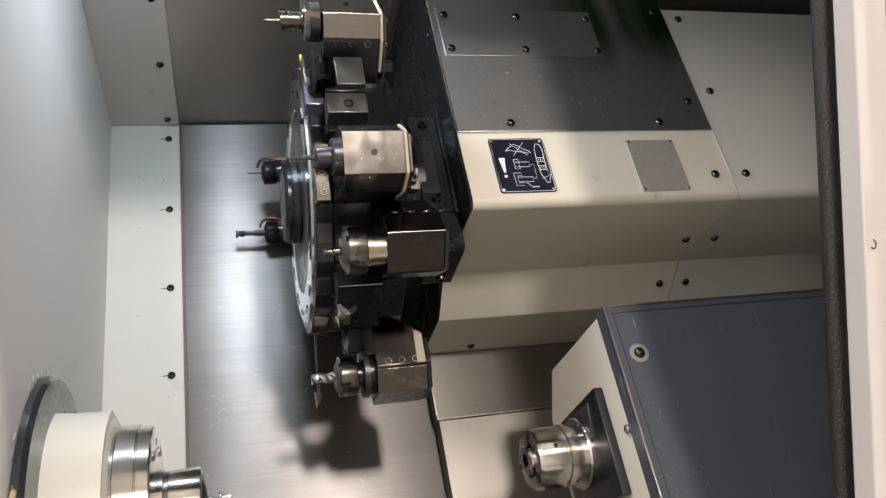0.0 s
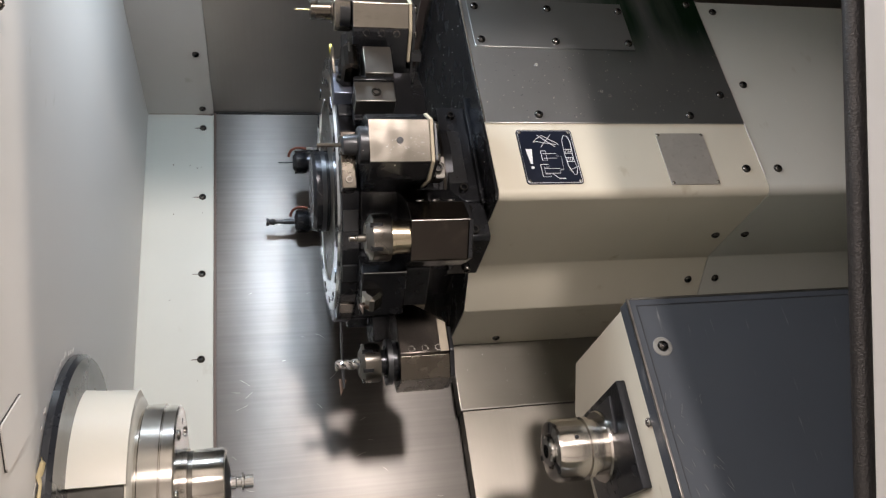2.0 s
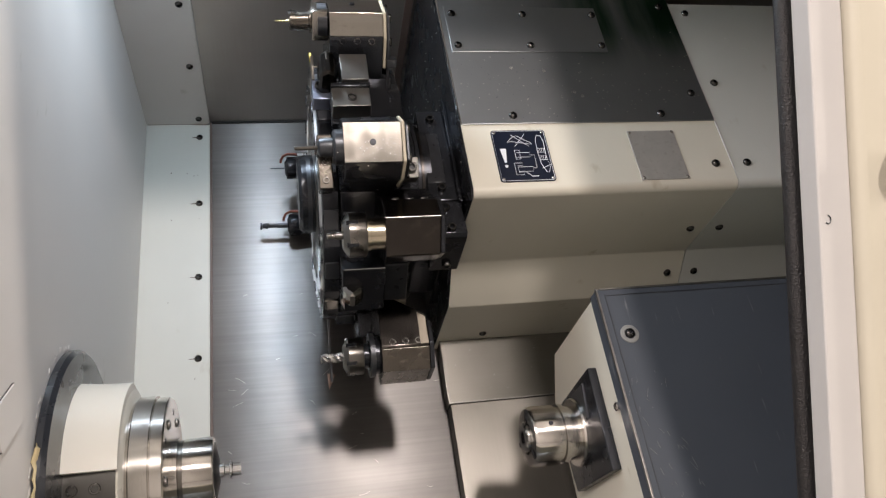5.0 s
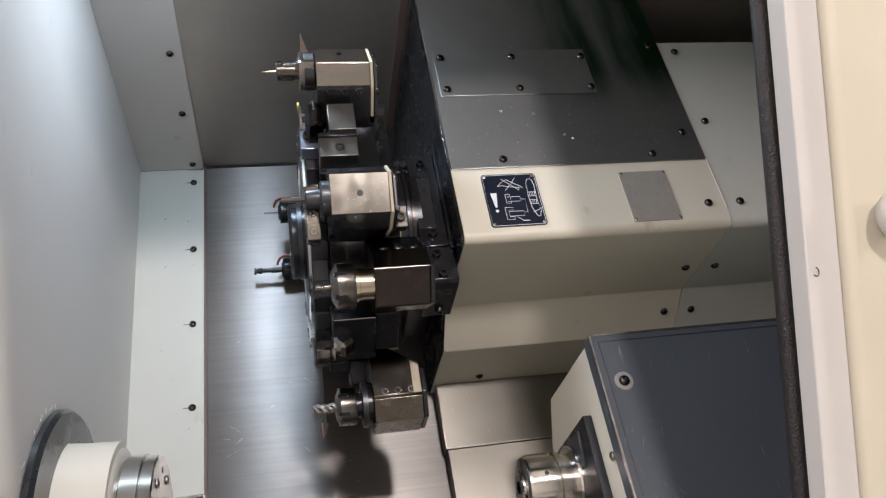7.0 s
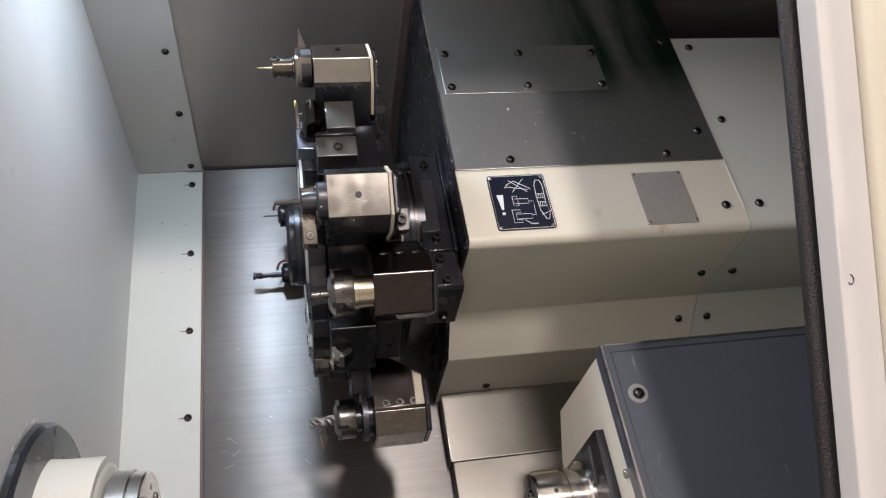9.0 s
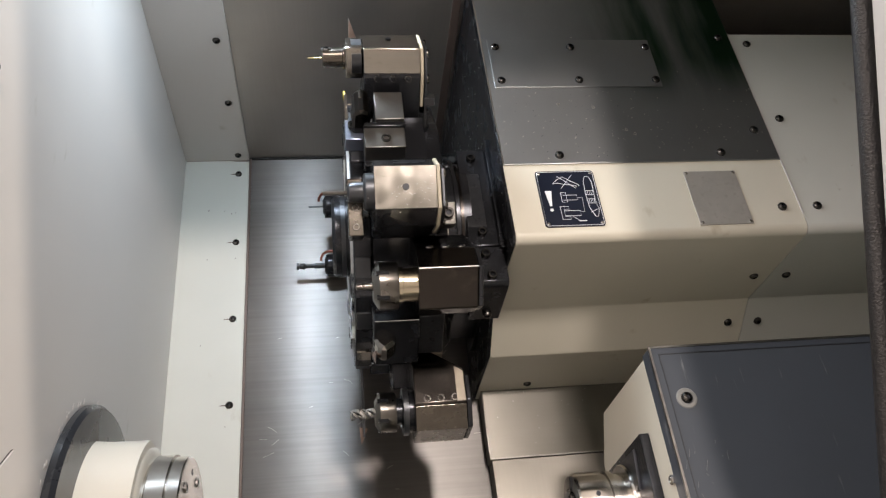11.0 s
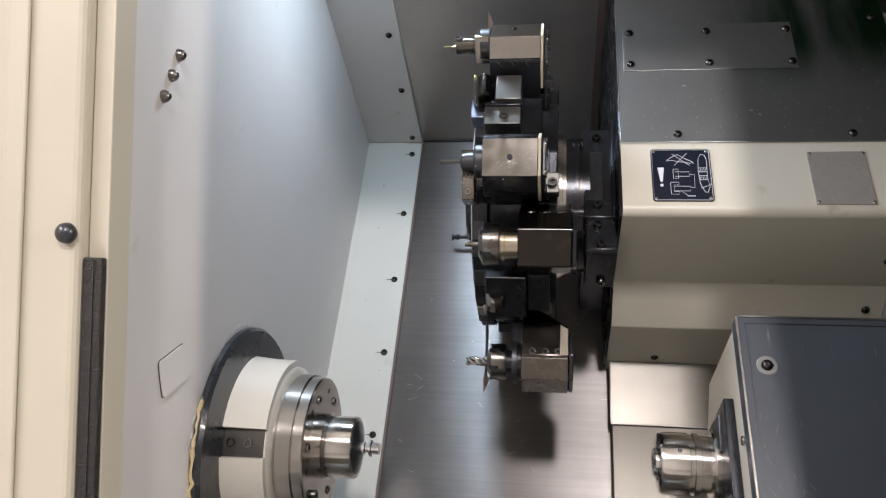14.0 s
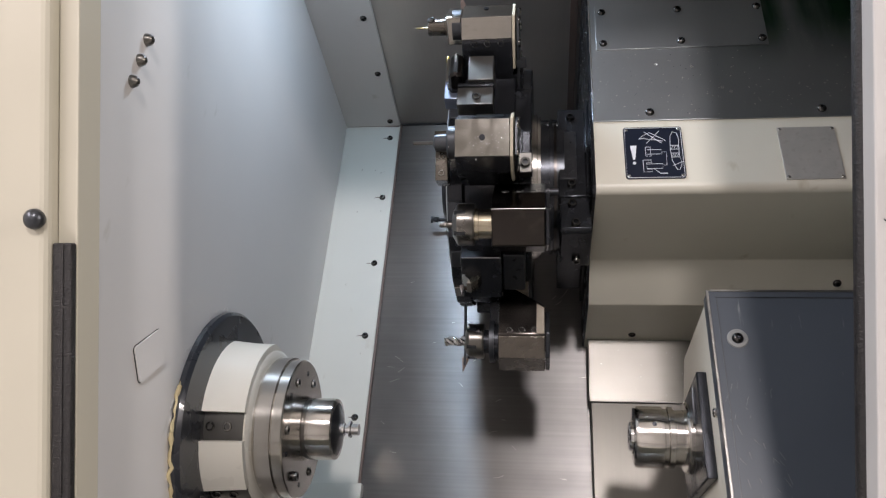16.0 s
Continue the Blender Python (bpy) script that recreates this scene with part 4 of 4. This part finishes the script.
share("screw", SOCKET, d, Matrix.Translation((0.2690, 0.1780, -0.0345)) @ pose(0, 0, 0, 0, -90, 0))
part("neck", lathe([(0.2220, 0.0150), (0.2290, 0.0150), (0.2295, 0.0185), (0.2330, 0.0185), (0.2335, 0.0230), (0.2425, 0.0230)], 32, m=Matrix.Translation((0, 0.24, 0))), M_BLACK, d)
part("collar", lathe([(0.2300, 0.0270), (0.2360, 0.0270)], 32, m=Matrix.Translation((0, 0.24, 0))), M_GREYSTEEL, d)
er_nut(d, 0.1985, 0.2225, 0.0225, M_NUT)


def fluted(x0, x1, r, n=3, twist=200):
    bm = bmesh.new()
    rows = []
    for i in range(19):
        f = i / 18
        ring = []
        for k in range(n * 4):
            q = r * (1.0 if k % 4 in (0, 1) else 0.55)
            ang = radians(360 * k / (n * 4) + twist * f)
            ring.append(bm.verts.new((x0 + (x1 - x0) * f, 0.24 + q * math.cos(ang), q * math.sin(ang))))
        rows.append(ring)
    for p, q in zip(rows, rows[1:]):
        for k in range(len(p)):
            bm.faces.new((p[k], p[(k + 1) % len(p)], q[(k + 1) % len(p)], q[k]))
    bm.faces.new(rows[0])
    bm.faces.new(rows[-1][::-1])
    return bm


part("end_mill", fluted(0.1710, 0.1990, 0.0062), M_CHROME, d, "bright fluted end mill", 0.0)

# square turning-tool clamp in front
e = thing("turning_tool_holder", "black tool block with two bright steel clamp wedges", "tool holder", turn=station(0.0), group="turret tool holders")
part("block", box(0.1950, 0.2640, 0.1660, 0.1890, -0.034, 0.034, 0.0015), M_BLACK, e)
part("clamp", box(0.1955, 0.2390, 0.1860, 0.2110, 0.0000, 0.0270, 0.001), M_CLAMP, e, "bright ground clamp wedge")
part("clamp", box(0.2080, 0.2390, 0.1860, 0.2190, -0.0440, -0.0050, 0.001), M_CLAMP, e, "bright ground clamp wedge")
share("screw", SOCKET, e, Matrix.Translation((0.2185, 0.2112, 0.0150)) @ pose(0, 0, 0, 0, 0, -90))
part("tool_shank", prism([(0.1880, 0.0), (0.2140, 0.0), (0.2140, -0.0050), (0.1880, -0.0060)], 0.1955, 0.2400, 0.0008), M_BLACK, e)
part("tool_head", prism([(0.1830, 0.1880), (0.2030, 0.1880), (0.2030, 0.2200), (0.1930, 0.2260), (0.1840, 0.2200)], -0.0430, -0.0100, 0.003, plane="xy", seg=1), M_DARKHOLDER, e, "browned turning tool head", 0.0)
part("chip_breaker", prism([(0.1860, 0.2195), (0.1925, 0.2255), (0.2010, 0.2205), (0.2010, 0.2180), (0.1860, 0.2160)], -0.0440, -0.0300, 0.0010, plane="xy", seg=1), M_OLDSTEEL, e, "bright browned tool tip", 0.0)
part("guide_block", box(0.1760, 0.1960, 0.1700, 0.1900, -0.0330, -0.0020, 0.001), M_BLUESTEEL, e, "blue-grey steel block")
share("screw", CAPSCREW, e, Matrix.Translation((0.1850, 0.1900, -0.0200)) @ pose(0, 0, 0, 0, 0, -90))

part("blade", box(0.1765, 0.1800, 0.1800, 0.1920, -0.0680, -0.0300, 0.0005), M_NUT, e, "thin steel blade")
part("insert", prism([(0.1850, -0.0640), (0.1915, -0.0640), (0.1905, -0.0740), (0.1870, -0.0760)], 0.1755, 0.1785, 0.0005), M_YELLOW, e, "yellow carbide insert")
# turning tool lower in front
f = thing("turning_tool_holder", "black tool block holding a faceted bright insert", "tool holder", turn=station(-68.0), group="turret tool holders")
part("block", box(0.1980, 0.2480, 0.1660, 0.2060, -0.032, 0.032, 0.002), M_BLACK, f)
# highlight of the upper edge, built as a chrome bar
part("worn_edge", tube([(0.1995, 0.2060, -0.0320), (0.2470, 0.2060, -0.0320)], 0.0006, 6), M_CHROME, f, "bright bar laid on as a glint along the edge")
part("wedge_block", box(0.2485, 0.2760, 0.1660, 0.1980, -0.030, 0.026, 0.002), M_CAST, f, "rough black wedge block")
part("tool_head", prism([(0.1980, 0.1700), (0.2240, 0.1700), (0.2220, 0.2140), (0.2080, 0.2260), (0.1990, 0.2150)], -0.0100, 0.0120, 0.004, plane="xy", seg=1), M_HOLDER, f, "faceted bright tool head", 0.0)
part("insert", prism([(0.1955, 0.2120), (0.2010, 0.2100), (0.1990, 0.2260)], 0.0060, 0.0110, 0.0006, plane="xy"), M_CARBIDE, f)

# parting blade on the upper front
g = thing("parting_tool_holder", "black block with an upright triangular bronze-coloured blade", "tool holder", turn=station(46.0), group="turret tool holders")
part("block", box(0.2000, 0.2620, 0.1660, 0.1980, -0.030, 0.030, 0.002), M_BLACK, g)
part("blade", prism([(0.1860, 0.2260), (0.2010, 0.2200), (0.1990, 0.2400), (0.1870, 0.2720)], -0.003, 0.003, 0.0006, plane="xy"), M_CARBIDE, g, "triangular bronze-coloured blade")

# insert hanging below the lowest holder
h = thing("parting_tool_holder", "thin steel parting blade with a small dark insert", "tool holder", turn=station(-112.5), group="turret tool holders")
part("block", box(0.2250, 0.2620, 0.1660, 0.1980, -0.030, 0.030, 0.002), M_BLACK, h)
part("blade", box(0.1870, 0.1900, 0.1700, 0.2540, -0.006, 0.006, 0.0006), M_GREYSTEEL, h)
part("insert", prism([(0.1830, 0.2420), (0.1940, 0.2440), (0.1850, 0.2640)], 0.0062, 0.0092, 0.0006, plane="xy"), M_CARBIDE, h)

# two collet tools on the far side of the turret with copper coolant lines
for deg, tip, r in ((157.5, 0.1010, 0.0034), (135.0, 0.1220, 0.0012)):
    k = thing("drill_holder", "black collet chuck with copper coolant tube and long tool", "tool holder", turn=station(deg), group="far turret tools")
    part("block", prism(HEX, 0.2000, 0.2600, 0.0015), M_BLACK, k, "", 20)
    part("sleeve", lathe([(0.1660, 0.0150), (0.2000, 0.0170)], 28, m=Matrix.Translation((0, 0.24, 0))), M_BLACK, k)
    er_nut(k, 0.1450, 0.1665, 0.0180, M_BLACK)
    if r > 0.002:
        part("tool_shank", lathe([(tip, 0.0), (tip, 0.0062), (tip + 0.0035, 0.0062), (tip + 0.004, 0.0036), (tip + 0.012, 0.0056), (tip + 0.014, r), (0.1280, r), (0.1285, 0.0046), (0.1460, 0.0046)], 14, m=Matrix.Translation((0, 0.24, 0))), M_GREYSTEEL, k, "stepped grey form tool")
    else:
        part("drill", lathe([(tip, 0.0), (tip + 0.002, r), (0.1460, r)], 8, m=Matrix.Translation((0, 0.24, 0))), M_GREYSTEEL, k, "thin dark drill")
    pts = [(0.1690, 0.240, 0.0205), (0.1600, 0.240, 0.0225), (0.1500, 0.241, 0.0225), (0.1430, 0.242, 0.0190), (0.1395, 0.243, 0.0130), (0.1390, 0.243, 0.0080)]
    part("coolant_tube", tube(pts, 0.0022, 8), M_COPPER, k, "bent copper coolant tube")
    part("fitting", lathe([(0.1660, 0.0048), (0.1760, 0.0048)], 6, m=Matrix.Translation((0, 0.240, 0.0205))), M_CHROME, k, "bright hexagon fitting", 20)
    part("fitting", lathe([(0.1775, 0.0042), (0.1840, 0.0042)], 6, m=Matrix.Translation((0, 0.240, 0.0205))), M_CHROME, k, "bright hexagon fitting", 20)
for deg in (67.5, 90.0, 112.5, 180.0, 202.5, 225.0):
    q = thing("blank_station", "black blanking block on an empty turret station", "tool holder", turn=station(deg), group="turret blanks")
    part("block", box(0.2010, 0.2600, 0.1660, 0.1800, -0.030, 0.030, 0.002), M_BLACK, q)
